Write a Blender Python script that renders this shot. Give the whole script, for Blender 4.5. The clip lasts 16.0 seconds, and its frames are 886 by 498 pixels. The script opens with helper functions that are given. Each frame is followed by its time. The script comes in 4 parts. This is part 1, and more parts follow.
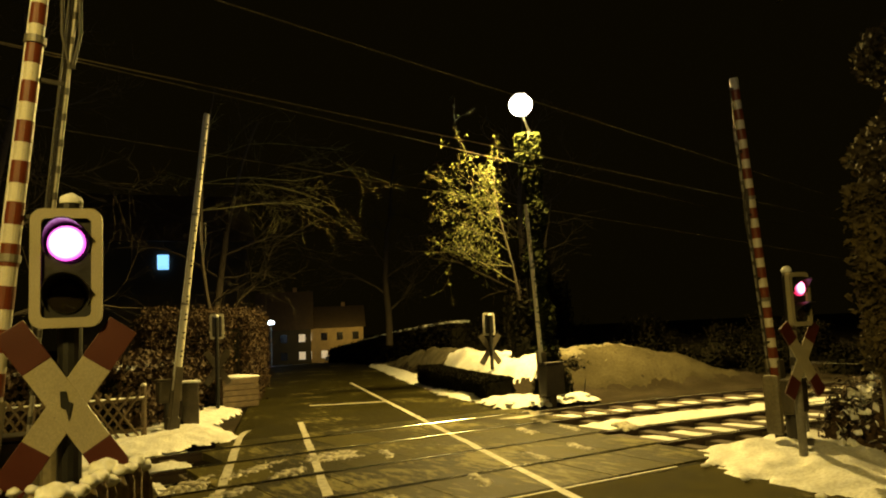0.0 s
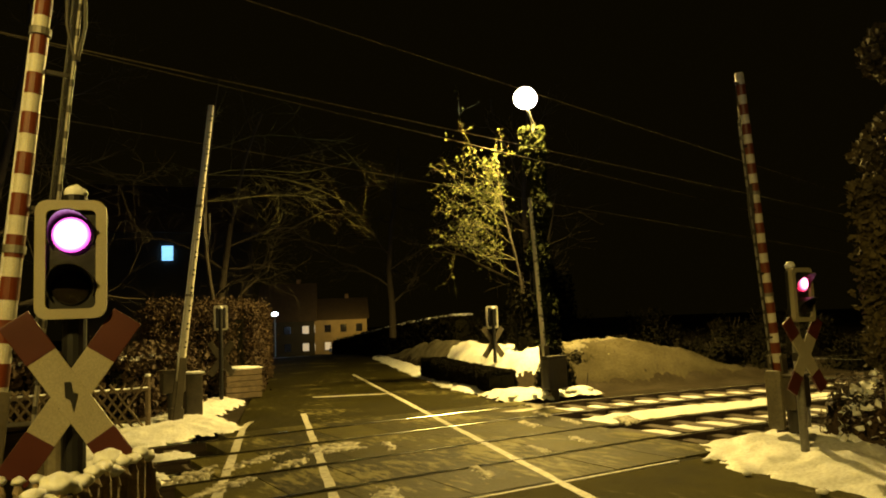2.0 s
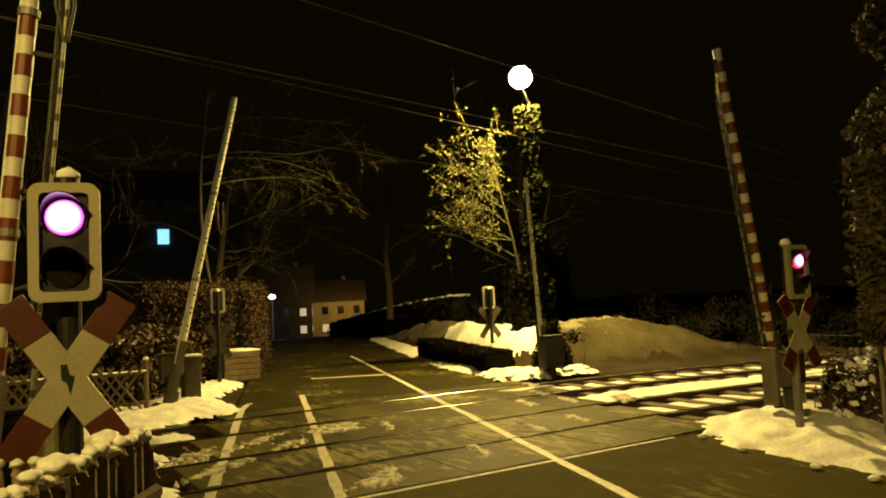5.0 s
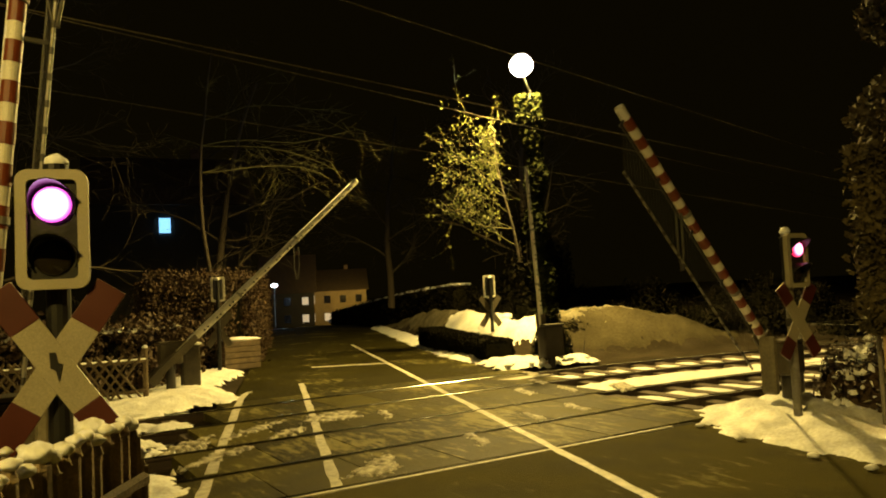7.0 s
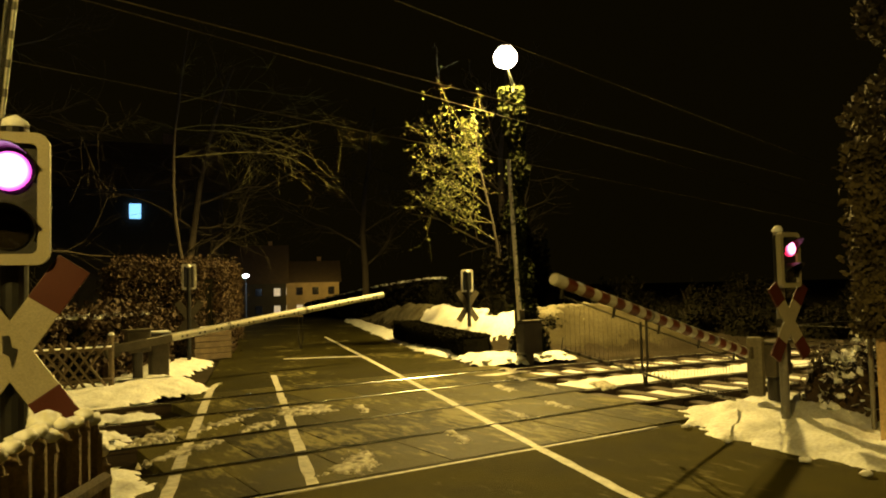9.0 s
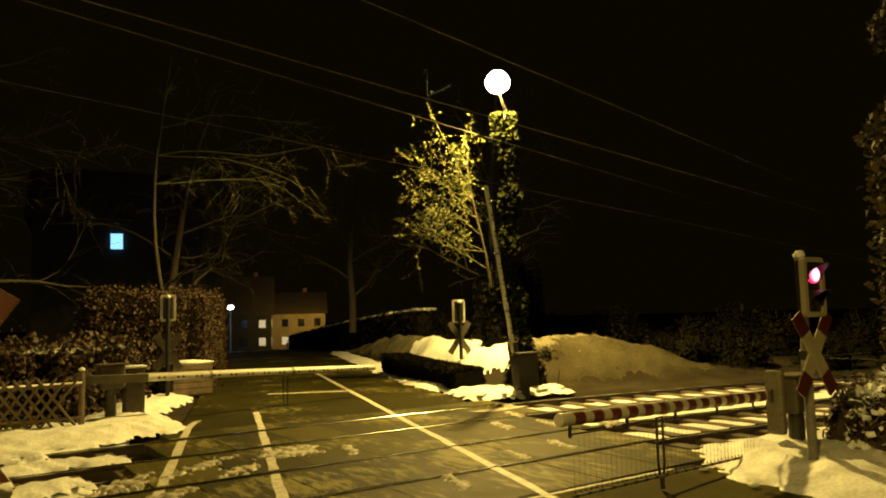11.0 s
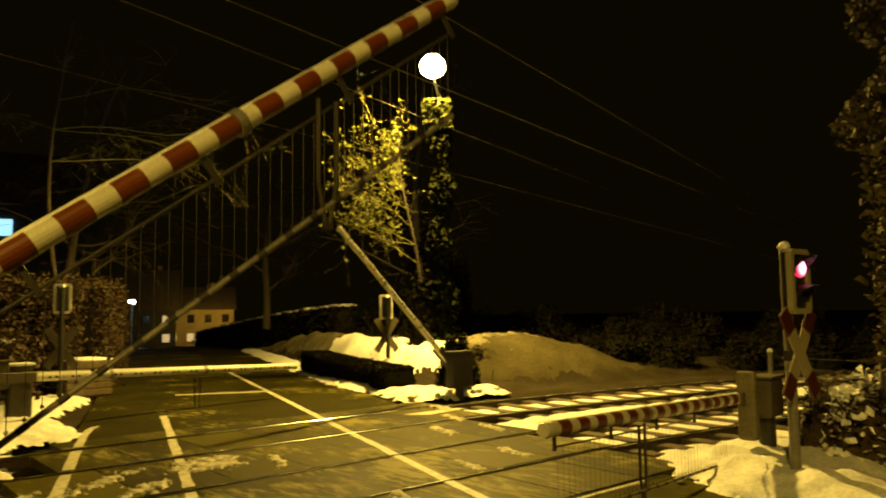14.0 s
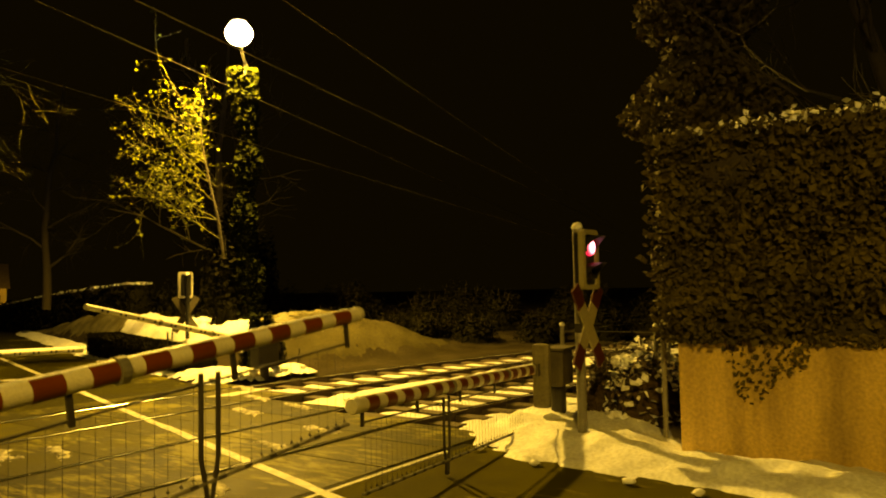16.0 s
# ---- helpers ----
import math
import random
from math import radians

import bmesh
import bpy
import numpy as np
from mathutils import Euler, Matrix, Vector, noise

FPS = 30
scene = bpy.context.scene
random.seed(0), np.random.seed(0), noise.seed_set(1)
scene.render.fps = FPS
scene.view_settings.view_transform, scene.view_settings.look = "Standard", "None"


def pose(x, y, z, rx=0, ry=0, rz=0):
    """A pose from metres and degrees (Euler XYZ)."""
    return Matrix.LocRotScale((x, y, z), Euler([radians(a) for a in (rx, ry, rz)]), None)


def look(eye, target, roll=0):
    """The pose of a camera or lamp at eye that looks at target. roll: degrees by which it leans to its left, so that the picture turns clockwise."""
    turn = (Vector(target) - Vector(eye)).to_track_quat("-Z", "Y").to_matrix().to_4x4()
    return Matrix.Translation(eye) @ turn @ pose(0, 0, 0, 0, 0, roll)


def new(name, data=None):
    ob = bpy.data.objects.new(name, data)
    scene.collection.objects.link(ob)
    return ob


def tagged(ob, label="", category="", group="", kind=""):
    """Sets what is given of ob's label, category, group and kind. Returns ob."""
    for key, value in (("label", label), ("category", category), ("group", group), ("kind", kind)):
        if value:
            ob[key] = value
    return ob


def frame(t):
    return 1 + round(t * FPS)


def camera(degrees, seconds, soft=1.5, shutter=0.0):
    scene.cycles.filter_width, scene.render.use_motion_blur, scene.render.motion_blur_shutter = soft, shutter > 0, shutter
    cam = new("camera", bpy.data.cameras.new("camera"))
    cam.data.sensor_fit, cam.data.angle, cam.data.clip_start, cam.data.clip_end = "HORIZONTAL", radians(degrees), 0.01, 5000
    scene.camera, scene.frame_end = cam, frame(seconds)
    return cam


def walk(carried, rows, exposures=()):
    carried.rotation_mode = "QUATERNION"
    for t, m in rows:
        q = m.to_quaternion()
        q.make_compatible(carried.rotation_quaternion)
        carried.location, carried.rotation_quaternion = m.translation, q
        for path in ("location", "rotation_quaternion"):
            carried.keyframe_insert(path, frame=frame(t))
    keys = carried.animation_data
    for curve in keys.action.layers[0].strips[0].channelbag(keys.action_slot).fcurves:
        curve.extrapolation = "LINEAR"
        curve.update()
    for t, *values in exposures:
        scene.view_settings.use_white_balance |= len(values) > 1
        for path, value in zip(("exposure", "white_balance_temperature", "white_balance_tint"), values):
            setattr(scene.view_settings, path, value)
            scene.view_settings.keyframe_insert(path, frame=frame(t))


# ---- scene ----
cam = camera(61.2, 16.0, soft=1.9, shutter=0.6)
PATH = [
    (0, (-3.426, -9.46, 1.803), (-2.395, -7.759, 2.014), -2.7),
    (0.5, (-3.423, -9.47, 1.802), (-2.408, -7.757, 1.991), -2.3),
    (1, (-3.429, -9.467, 1.806), (-2.409, -7.757, 1.997), -2.3),
    (1.5, (-3.423, -9.487, 1.806), (-2.406, -7.776, 1.997), -2.3),
    (2, (-3.426, -9.475, 1.808), (-2.404, -7.767, 2.0), -2.3),
    (2.5, (-3.425, -9.485, 1.813), (-2.406, -7.775, 2.003), -2.3),
    (3, (-3.42, -9.484, 1.805), (-2.402, -7.773, 1.989), -2.4),
    (3.5, (-3.42, -9.486, 1.805), (-2.4, -7.774, 1.974), -2.4),
    (4, (-3.42, -9.483, 1.805), (-2.395, -7.773, 1.963), -2.5),
    (6.5, (-3.377, -9.472, 1.784), (-2.349, -7.76, 1.904), -3.1),
    (7, (-3.344, -9.473, 1.789), (-2.32, -7.759, 1.902), -2.8),
    (7.5, (-3.295, -9.457, 1.782), (-2.255, -7.752, 1.886), -2.7),
    (8, (-3.297, -9.378, 1.771), (-2.259, -7.672, 1.881), -2.4),
    (8.5, (-3.317, -9.215, 1.752), (-2.255, -7.523, 1.849), -1.9),
    (9, (-3.282, -9.118, 1.756), (-2.198, -7.44, 1.853), -1.4),
    (9.2, (-3.247, -9.073, 1.746), (-2.156, -7.4, 1.846), -1.3),
    (11.5, (-2.948, -8.292, 1.748), (-1.818, -6.654, 1.946), -1.4),
    (12, (-2.894, -8.082, 1.72), (-1.671, -6.51, 1.899), -1.3),
    (12.5, (-2.876, -7.861, 1.716), (-1.619, -6.315, 1.889), -1.1),
    (13, (-2.784, -7.684, 1.703), (-1.522, -6.142, 1.877), -1.0),
    (13.5, (-2.687, -7.516, 1.704), (-1.421, -5.978, 1.874), -0.9),
    (14, (-2.723, -7.365, 1.698), (-1.425, -5.853, 1.868), -0.9),
    (14.5, (-2.727, -7.286, 1.675), (-1.249, -5.947, 1.816), -1.2),
    (15, (-2.691, -7.316, 1.679), (-1.077, -6.141, 1.798), -1.3),
    (15.5, (-2.688, -7.307, 1.669), (-1.026, -6.2, 1.772), -1.2),
    (16, (-2.689, -7.309, 1.68), (-1.048, -6.171, 1.784), -1.1),
]
walk(cam, [(t, look(e, g, r)) for t, e, g, r in PATH], [(0, 0.06, 6100, 21), (9, 0.12, 6100, 21), (12.5, 0.1, 6600, 14), (14, 0.1, 7900, 11), (15, 0.16, 10600, 10), (16, 0.22, 11200, 11)])

# ---- world, lamps, exposure ----
world = bpy.data.worlds.new("night_sky")
scene.world = world
world.use_nodes = True
wn = world.node_tree
wn.nodes["Background"].inputs[0].default_value = (1.0, 0.70, 0.10, 1)
wn.nodes["Background"].inputs[1].default_value = 0.0027
scene.view_settings.exposure = 0.0
SODIUM = (1.0, 0.69, 0.125)


def lamp_light(name, at, watts, radius, colour=SODIUM):
    data = bpy.data.lights.new(name, "POINT")
    data.energy, data.shadow_soft_size, data.color = watts, radius, colour
    ob = new(name, data)
    ob.location = at
    return ob


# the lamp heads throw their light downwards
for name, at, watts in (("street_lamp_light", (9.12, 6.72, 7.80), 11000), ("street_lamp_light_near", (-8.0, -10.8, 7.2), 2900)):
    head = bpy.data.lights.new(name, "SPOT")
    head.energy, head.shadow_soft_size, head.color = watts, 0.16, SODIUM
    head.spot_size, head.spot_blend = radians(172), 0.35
    # the near lamp is unseen, assumed from the light on near sides
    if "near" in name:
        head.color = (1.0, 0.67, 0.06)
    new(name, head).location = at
lamp_light("street_lamp_light_cool", (27.6, 81.5, 2.2), 260, 0.15, (0.6, 0.9, 1.0))
# warm fill added before the far facade, apart from its gable lamp
lamp_light("facade_fill_light", (40.5, 90.0, 3.0), 1200, 0.15, (1.0, 0.68, 0.10))


# ---- materials ----
def material(name, colour, rough=0.8, metal=0.0, scale=6.0, vary=0.35, bump=0.3, fine=60.0, second=None, amount=0.5, emit=None, power=0.0, spec=0.5, stretch=None):
    m = bpy.data.materials.new(name)
    m.use_nodes = True
    nt = m.node_tree
    b = nt.nodes["Principled BSDF"]
    tc = nt.nodes.new("ShaderNodeTexCoord")
    n1 = nt.nodes.new("ShaderNodeTexNoise")
    n1.inputs["Scale"].default_value, n1.inputs["Detail"].default_value = scale, 6
    n2 = nt.nodes.new("ShaderNodeTexNoise")
    n2.inputs["Scale"].default_value, n2.inputs["Detail"].default_value = fine, 4
    for n in (n1, n2):
        nt.links.new(tc.outputs["Object"], n.inputs["Vector"])
    if stretch:
        mp = nt.nodes.new("ShaderNodeMapping")
        mp.inputs["Scale"].default_value = stretch
        nt.links.new(tc.outputs["Object"], mp.inputs["Vector"])
        nt.links.new(mp.outputs["Vector"], n1.inputs["Vector"])
    ramp = nt.nodes.new("ShaderNodeValToRGB")
    lo = tuple(c * (1 - vary) for c in colour) if second is None else second
    ramp.color_ramp.elements[0].color = (*lo, 1)
    ramp.color_ramp.elements[1].color = (*colour, 1)
    ramp.color_ramp.elements[0].position = max(0.0, amount - 0.18)
    ramp.color_ramp.elements[1].position = min(1.0, amount + 0.18)
    nt.links.new(n1.outputs["Fac"], ramp.inputs["Fac"])
    mix = nt.nodes.new("ShaderNodeMix")
    mix.data_type, mix.blend_type = "RGBA", "MULTIPLY"
    mix.inputs["Factor"].default_value = 0.5
    grey = nt.nodes.new("ShaderNodeMapRange")
    grey.inputs["From Min"].default_value, grey.inputs["From Max"].default_value = 0.3, 0.7
    grey.inputs["To Min"].default_value, grey.inputs["To Max"].default_value = 0.55, 1.25
    nt.links.new(n2.outputs["Fac"], grey.inputs["Value"])
    nt.links.new(ramp.outputs["Color"], mix.inputs["A"])
    nt.links.new(grey.outputs["Result"], mix.inputs["B"])
    nt.links.new(mix.outputs["Result"], b.inputs["Base Color"])
    b.inputs["Metallic"].default_value = metal
    b.inputs["Specular IOR Level"].default_value = spec
    rr = nt.nodes.new("ShaderNodeMapRange")
    rr.inputs["To Min"].default_value, rr.inputs["To Max"].default_value = max(0.05, rough - 0.15), min(1.0, rough + 0.12)
    nt.links.new(n1.outputs["Fac"], rr.inputs["Value"])
    nt.links.new(rr.outputs["Result"], b.inputs["Roughness"])
    if bump:
        bp = nt.nodes.new("ShaderNodeBump")
        bp.inputs["Strength"].default_value, bp.inputs["Distance"].default_value = bump, 0.02
        nt.links.new(n2.outputs["Fac"], bp.inputs["Height"])
        nt.links.new(bp.outputs["Normal"], b.inputs["Normal"])
    if emit:
        b.inputs["Emission Color"].default_value = (*emit, 1)
        b.inputs["Emission Strength"].default_value = power
    return m


M = {
    "asphalt": material("asphalt", (0.036, 0.0315, 0.0035), 0.78, scale=1.1, amount=0.45, vary=0.42, fine=140, bump=0.5, spec=0.07),
    # paler asphalt copy, for the lamplight on the road before the crossing
    "lamplit_asphalt": material("lamplit_asphalt", (0.098, 0.084, 0.009), 0.85, scale=1.3, amount=0.45, vary=0.4, fine=140, bump=0.6, spec=0.06),
    "panel": material("crossing_panel", (0.046, 0.040, 0.005), 0.64, scale=1.6, amount=0.46, vary=0.45, fine=90, bump=0.35, spec=0.10),
    "paint": material("road_paint", (0.62, 0.60, 0.54), 0.6, scale=9, vary=0.55, fine=120, amount=0.42),
    "snow": material("snow", (0.87, 0.89, 0.94), 0.6, scale=2.2, vary=0.16, fine=24, bump=0.45),
    "snow_dirty": material("snow_trodden", (0.62, 0.59, 0.50), 0.7, scale=11, second=(0.09, 0.078, 0.04), amount=0.50, fine=60, bump=0.7),
    "ground": material("winter_ground", (0.06, 0.05, 0.034), 0.95, spec=0.04, scale=1.3, second=(0.03, 0.024, 0.015), amount=0.60, fine=18, bump=0.8),
    "bank": material("thin_snow_on_earth", (0.22, 0.205, 0.15), 0.9, scale=1.4, second=(0.09, 0.078, 0.045), amount=0.50, fine=16, bump=1.0, spec=0.04),
    "bank_earth": material("earth_with_thin_snow", (0.085, 0.074, 0.042), 0.95, scale=0.7, second=(0.035, 0.030, 0.016), amount=0.5, fine=16, bump=1.0, spec=0.04),
    "ballast": material("ballast", (0.20, 0.18, 0.15), 0.9, scale=4, vary=0.5, fine=45, bump=1.0),
    "sleeper": material("sleeper", (0.10, 0.075, 0.05), 0.85, scale=5, vary=0.4, fine=50),
    "rail_side": material("rusty_rail", (0.05, 0.032, 0.02), 0.8, scale=8, vary=0.4, fine=80),
    "rail_top": material("rail_head", (0.50, 0.48, 0.45), 0.20, metal=1.0, scale=6, vary=0.25, fine=90, bump=0.08),
    "white": material("white_paint", (0.62, 0.60, 0.53), 0.45, scale=5, vary=0.18, fine=150, bump=0.08, amount=0.4),
    "cross_white": material("reflective_white", (0.33, 0.30, 0.21), 0.5, scale=4, vary=0.14, fine=160, bump=0.05),
    "red": material("red_paint", (0.15, 0.030, 0.003), 0.45, scale=5, vary=0.25, fine=150, bump=0.06),
    # darker copy of the boom red, for the weak light on the crosses
    "shaded_red": material("shaded_red_sheet", (0.065, 0.008, 0.002), 0.5, scale=4, vary=0.2, fine=160, bump=0.05),
    "black": material("black_enamel", (0.012, 0.012, 0.012), 0.45, scale=6, vary=0.4, fine=50, bump=0.1),
    "steel": material("galvanised_steel", (0.26, 0.25, 0.23), 0.55, metal=0.35, scale=5, vary=0.35, fine=45, bump=0.15),
    "dark_steel": material("dark_steel", (0.045, 0.04, 0.034), 0.6, metal=0.2, scale=6, vary=0.4, fine=60, bump=0.15),
    "box_grey": material("grey_casing", (0.19, 0.165, 0.105), 0.6, scale=3, vary=0.4, fine=30, bump=0.2),
    "wood": material("weathered_wood", (0.16, 0.118, 0.07), 0.85, scale=7, vary=0.45, fine=70, bump=0.5),
    "pale_wood": material("greyed_wood", (0.34, 0.26, 0.16), 0.85, scale=7, vary=0.45, fine=70, bump=0.5),
    "dark_casing": material("grimy_casing", (0.085, 0.07, 0.042), 0.7, scale=3, vary=0.5, fine=30, bump=0.25),
    "bark": material("bark", (0.045, 0.034, 0.022), 0.9, scale=6, vary=0.5, fine=40, bump=0.7),
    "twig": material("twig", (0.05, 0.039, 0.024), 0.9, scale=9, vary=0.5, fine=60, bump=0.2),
    # paler copy of the twig colour, with the street lamp's light put in
    "lit_twig": material("lamplit_twig", (0.19, 0.185, 0.095), 0.9, spec=0.1, scale=9, vary=0.5, fine=60, bump=0.2),
    "leaf": material("dry_leaf", (0.125, 0.14, 0.035), 0.8, spec=0.15, scale=3, vary=0.5, fine=20, bump=0.1),
    "ivy": material("ivy_leaf", (0.095, 0.073, 0.025), 0.8, scale=2.2, vary=0.6, fine=18, bump=0.1),
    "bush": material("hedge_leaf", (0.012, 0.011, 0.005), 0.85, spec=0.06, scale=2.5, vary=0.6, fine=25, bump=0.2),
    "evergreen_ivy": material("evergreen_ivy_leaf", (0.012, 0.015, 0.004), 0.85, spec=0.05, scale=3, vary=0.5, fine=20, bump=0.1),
    "beech": material("beech_leaf", (0.065, 0.036, 0.014), 0.75, scale=2.5, vary=0.5, fine=25, bump=0.2),
    "concrete": material("stained_concrete", (0.62, 0.44, 0.23), 0.85, scale=2.6, second=(0.13, 0.085, 0.05), amount=0.44, fine=30, bump=0.5, stretch=(1, 1, 0.16)),
    "brick": material("brick", (0.22, 0.14, 0.09), 0.85, scale=5, vary=0.4, fine=40, bump=0.4),
    "plaster": material("house_plaster", (0.38, 0.28, 0.15), 0.85, scale=0.8, vary=0.3, fine=12, bump=0.15),
    "plaster_dark": material("dark_render", (0.05, 0.045, 0.035), 0.9, scale=0.8, vary=0.3, fine=12, bump=0.15),
    "roof": material("roof_tile", (0.10, 0.07, 0.05), 0.8, scale=3, vary=0.4, fine=30, bump=0.4),
    "wire": material("copper_wire", (0.20, 0.165, 0.11), 0.5, metal=0.6, scale=5, vary=0.3, fine=30, bump=0.0),
    "glass_dark": material("dark_lens", (0.015, 0.012, 0.008), 0.15, scale=5, vary=0.3, fine=30, bump=0.0),
    "lamp_glow": material("lamp_globe", (0.9, 0.9, 0.8), 0.4, bump=0, emit=(1.0, 0.93, 0.62), power=60),
    "win_warm": material("lit_window", (0.6, 0.5, 0.3), 0.3, bump=0, emit=(1.0, 0.80, 0.42), power=0.4),
    "win_blue": material("lit_blue_window", (0.4, 0.5, 0.6), 0.3, bump=0, emit=(0.25, 0.65, 1.0), power=1.4),
    "cool_glow": material("cool_lamp", (0.8, 0.8, 0.8), 0.3, bump=0, emit=(0.75, 0.95, 1.0), power=12),
}


def lens_glow(name, core, rim, reach):
    """A lit signal lens: hottest at the lamp behind its middle, deep red towards the rim."""
    m = bpy.data.materials.new(name)
    m.use_nodes = True
    nt = m.node_tree
    b = nt.nodes["Principled BSDF"]
    b.inputs["Base Color"].default_value = (0.5, 0.03, 0.04, 1)
    b.inputs["Roughness"].default_value = 0.25
    tc = nt.nodes.new("ShaderNodeTexCoord")
    mp = nt.nodes.new("ShaderNodeMapping")
    mp.inputs["Location"].default_value = (-0.5, 0.0, -0.5)
    mp.inputs["Scale"].default_value = (1.0, 0.0, 1.0)
    ln = nt.nodes.new("ShaderNodeVectorMath")
    ln.operation = "LENGTH"
    ramp = nt.nodes.new("ShaderNodeValToRGB")
    ramp.color_ramp.interpolation = "EASE"
    ramp.color_ramp.elements[0].position, ramp.color_ramp.elements[1].position = reach, 0.49
    ramp.color_ramp.elements[0].color, ramp.color_ramp.elements[1].color = (*core, 1), (*rim, 1)
    nt.links.new(tc.outputs["Generated"], mp.inputs["Vector"])
    nt.links.new(mp.outputs["Vector"], ln.inputs[0])
    nt.links.new(ln.outputs["Value"], ramp.inputs["Fac"])
    nt.links.new(ramp.outputs["Color"], b.inputs["Emission Color"])
    b.inputs["Emission Strength"].default_value = 1.0
    return m


M["red_glow"] = lens_glow("red_lens", (6.0, 3.4, 5.4), (1.5, 0.16, 0.95), 0.26)
M["red_dim"] = lens_glow("red_lens_oblique", (4.5, 1.7, 2.6), (1.3, 0.03, 0.12), 0.18)

# slabs differ a little from one another in tone
slab_tone = M["panel"].node_tree
info = slab_tone.nodes.new("ShaderNodeObjectInfo")
tone = slab_tone.nodes.new("ShaderNodeMapRange")
tone.inputs["To Min"].default_value, tone.inputs["To Max"].default_value = 0.7, 1.45
slab_tone.links.new(info.outputs["Random"], tone.inputs["Value"])
slab_mix = slab_tone.nodes.new("ShaderNodeMix")
slab_mix.data_type, slab_mix.blend_type = "RGBA", "MULTIPLY"
slab_mix.inputs["Factor"].default_value = 1.0
slab_base = slab_tone.nodes["Principled BSDF"].inputs["Base Color"]
slab_tone.links.new(slab_base.links[0].from_socket, slab_mix.inputs["A"])
slab_tone.links.new(tone.outputs["Result"], slab_mix.inputs["B"])
slab_tone.links.new(slab_mix.outputs["Result"], slab_base)


def weathered(mat, streak, limit, spread):
    """Frost and grit lying in streaks along the traffic, and a tone of its own for each slab."""
    nt = mat.node_tree
    bsdf = nt.nodes["Principled BSDF"]
    old = bsdf.inputs["Base Color"].links[0].from_socket
    geo = nt.nodes.new("ShaderNodeNewGeometry")
    mp = nt.nodes.new("ShaderNodeMapping")
    mp.inputs["Rotation"].default_value = (0, 0, radians(17))
    mp.inputs["Scale"].default_value = streak
    n = nt.nodes.new("ShaderNodeTexNoise")
    n.inputs["Scale"].default_value, n.inputs["Detail"].default_value, n.inputs["Roughness"].default_value = 1.0, 9, 0.68
    big = nt.nodes.new("ShaderNodeTexNoise")
    big.inputs["Scale"].default_value, big.inputs["Detail"].default_value = 0.55, 2
    add = nt.nodes.new("ShaderNodeMath")
    add.operation = "MULTIPLY_ADD"
    add.inputs[1].default_value = 0.9
    ramp = nt.nodes.new("ShaderNodeMapRange")
    ramp.inputs["From Min"].default_value, ramp.inputs["From Max"].default_value = limit, limit + spread
    ramp.inputs["To Max"].default_value = 0.62
    nt.links.new(geo.outputs["Position"], mp.inputs["Vector"])
    nt.links.new(mp.outputs["Vector"], n.inputs["Vector"])
    nt.links.new(geo.outputs["Position"], big.inputs["Vector"])
    nt.links.new(big.outputs["Fac"], add.inputs[0])
    nt.links.new(n.outputs["Fac"], add.inputs[2])
    nt.links.new(add.outputs["Value"], ramp.inputs["Value"])
    info = nt.nodes.new("ShaderNodeObjectInfo")
    tone = nt.nodes.new("ShaderNodeMapRange")
    tone.inputs["To Min"].default_value, tone.inputs["To Max"].default_value = 0.85, 1.3
    nt.links.new(info.outputs["Random"], tone.inputs["Value"])
    mul = nt.nodes.new("ShaderNodeMix")
    mul.data_type, mul.blend_type = "RGBA", "MULTIPLY"
    mul.inputs["Factor"].default_value = 1.0
    nt.links.new(old, mul.inputs["A"])
    nt.links.new(tone.outputs["Result"], mul.inputs["B"])
    mix = nt.nodes.new("ShaderNodeMix")
    mix.data_type = "RGBA"
    mix.inputs["B"].default_value = (0.29, 0.26, 0.10, 1)
    nt.links.new(ramp.outputs["Result"], mix.inputs["Factor"])
    nt.links.new(mul.outputs["Result"], mix.inputs["A"])
    nt.links.new(mix.outputs["Result"], bsdf.inputs["Base Color"])


weathered(M["asphalt"], (9.5, 3.0, 1), 1.06, 0.12)
weathered(M["lamplit_asphalt"], (9.5, 3.0, 1), 1.10, 0.14)
weathered(M["panel"], (9.0, 2.6, 1), 0.99, 0.13)


# ---- mesh helpers ----
def link(name, me, mat, parent=None, label=""):
    if mat is not None and not me.materials:
        me.materials.append(M[mat])
    ob = new(name, me)
    ob.parent = parent
    if label:
        ob["label"] = label
    return ob


def part(name, bm, mat, parent=None, label="", smooth=False):
    me = bpy.data.meshes.new(name)
    bm.normal_update()
    bm.to_mesh(me)
    bm.free()
    if smooth or mat == "snow":
        for p in me.polygons:
            p.use_smooth = True
    return link(name, me, mat, parent, label)


def thing(name, at, label, category, group="", rz=0.0):
    ob = new(name)
    ob.matrix_basis = pose(*at, 0, 0, rz)
    return tagged(ob, label, category, group)


def box(size, at=(0, 0, 0), rot=(0, 0, 0), bevel=0.0, bm=None):
    own = bmesh.new()
    bmesh.ops.create_cube(own, size=1.0)
    bmesh.ops.scale(own, vec=size, verts=own.verts)
    if bevel:
        bmesh.ops.bevel(own, geom=own.edges[:], offset=bevel, segments=2, affect="EDGES", profile=0.6)
    bmesh.ops.transform(own, matrix=pose(*at, *rot), verts=own.verts)
    return merge(bm, own)


def merge(bm, own):
    if bm is None:
        return own
    me = bpy.data.meshes.new("tmp")
    own.to_mesh(me)
    own.free()
    bm.from_mesh(me)
    bpy.data.meshes.remove(me)
    return bm


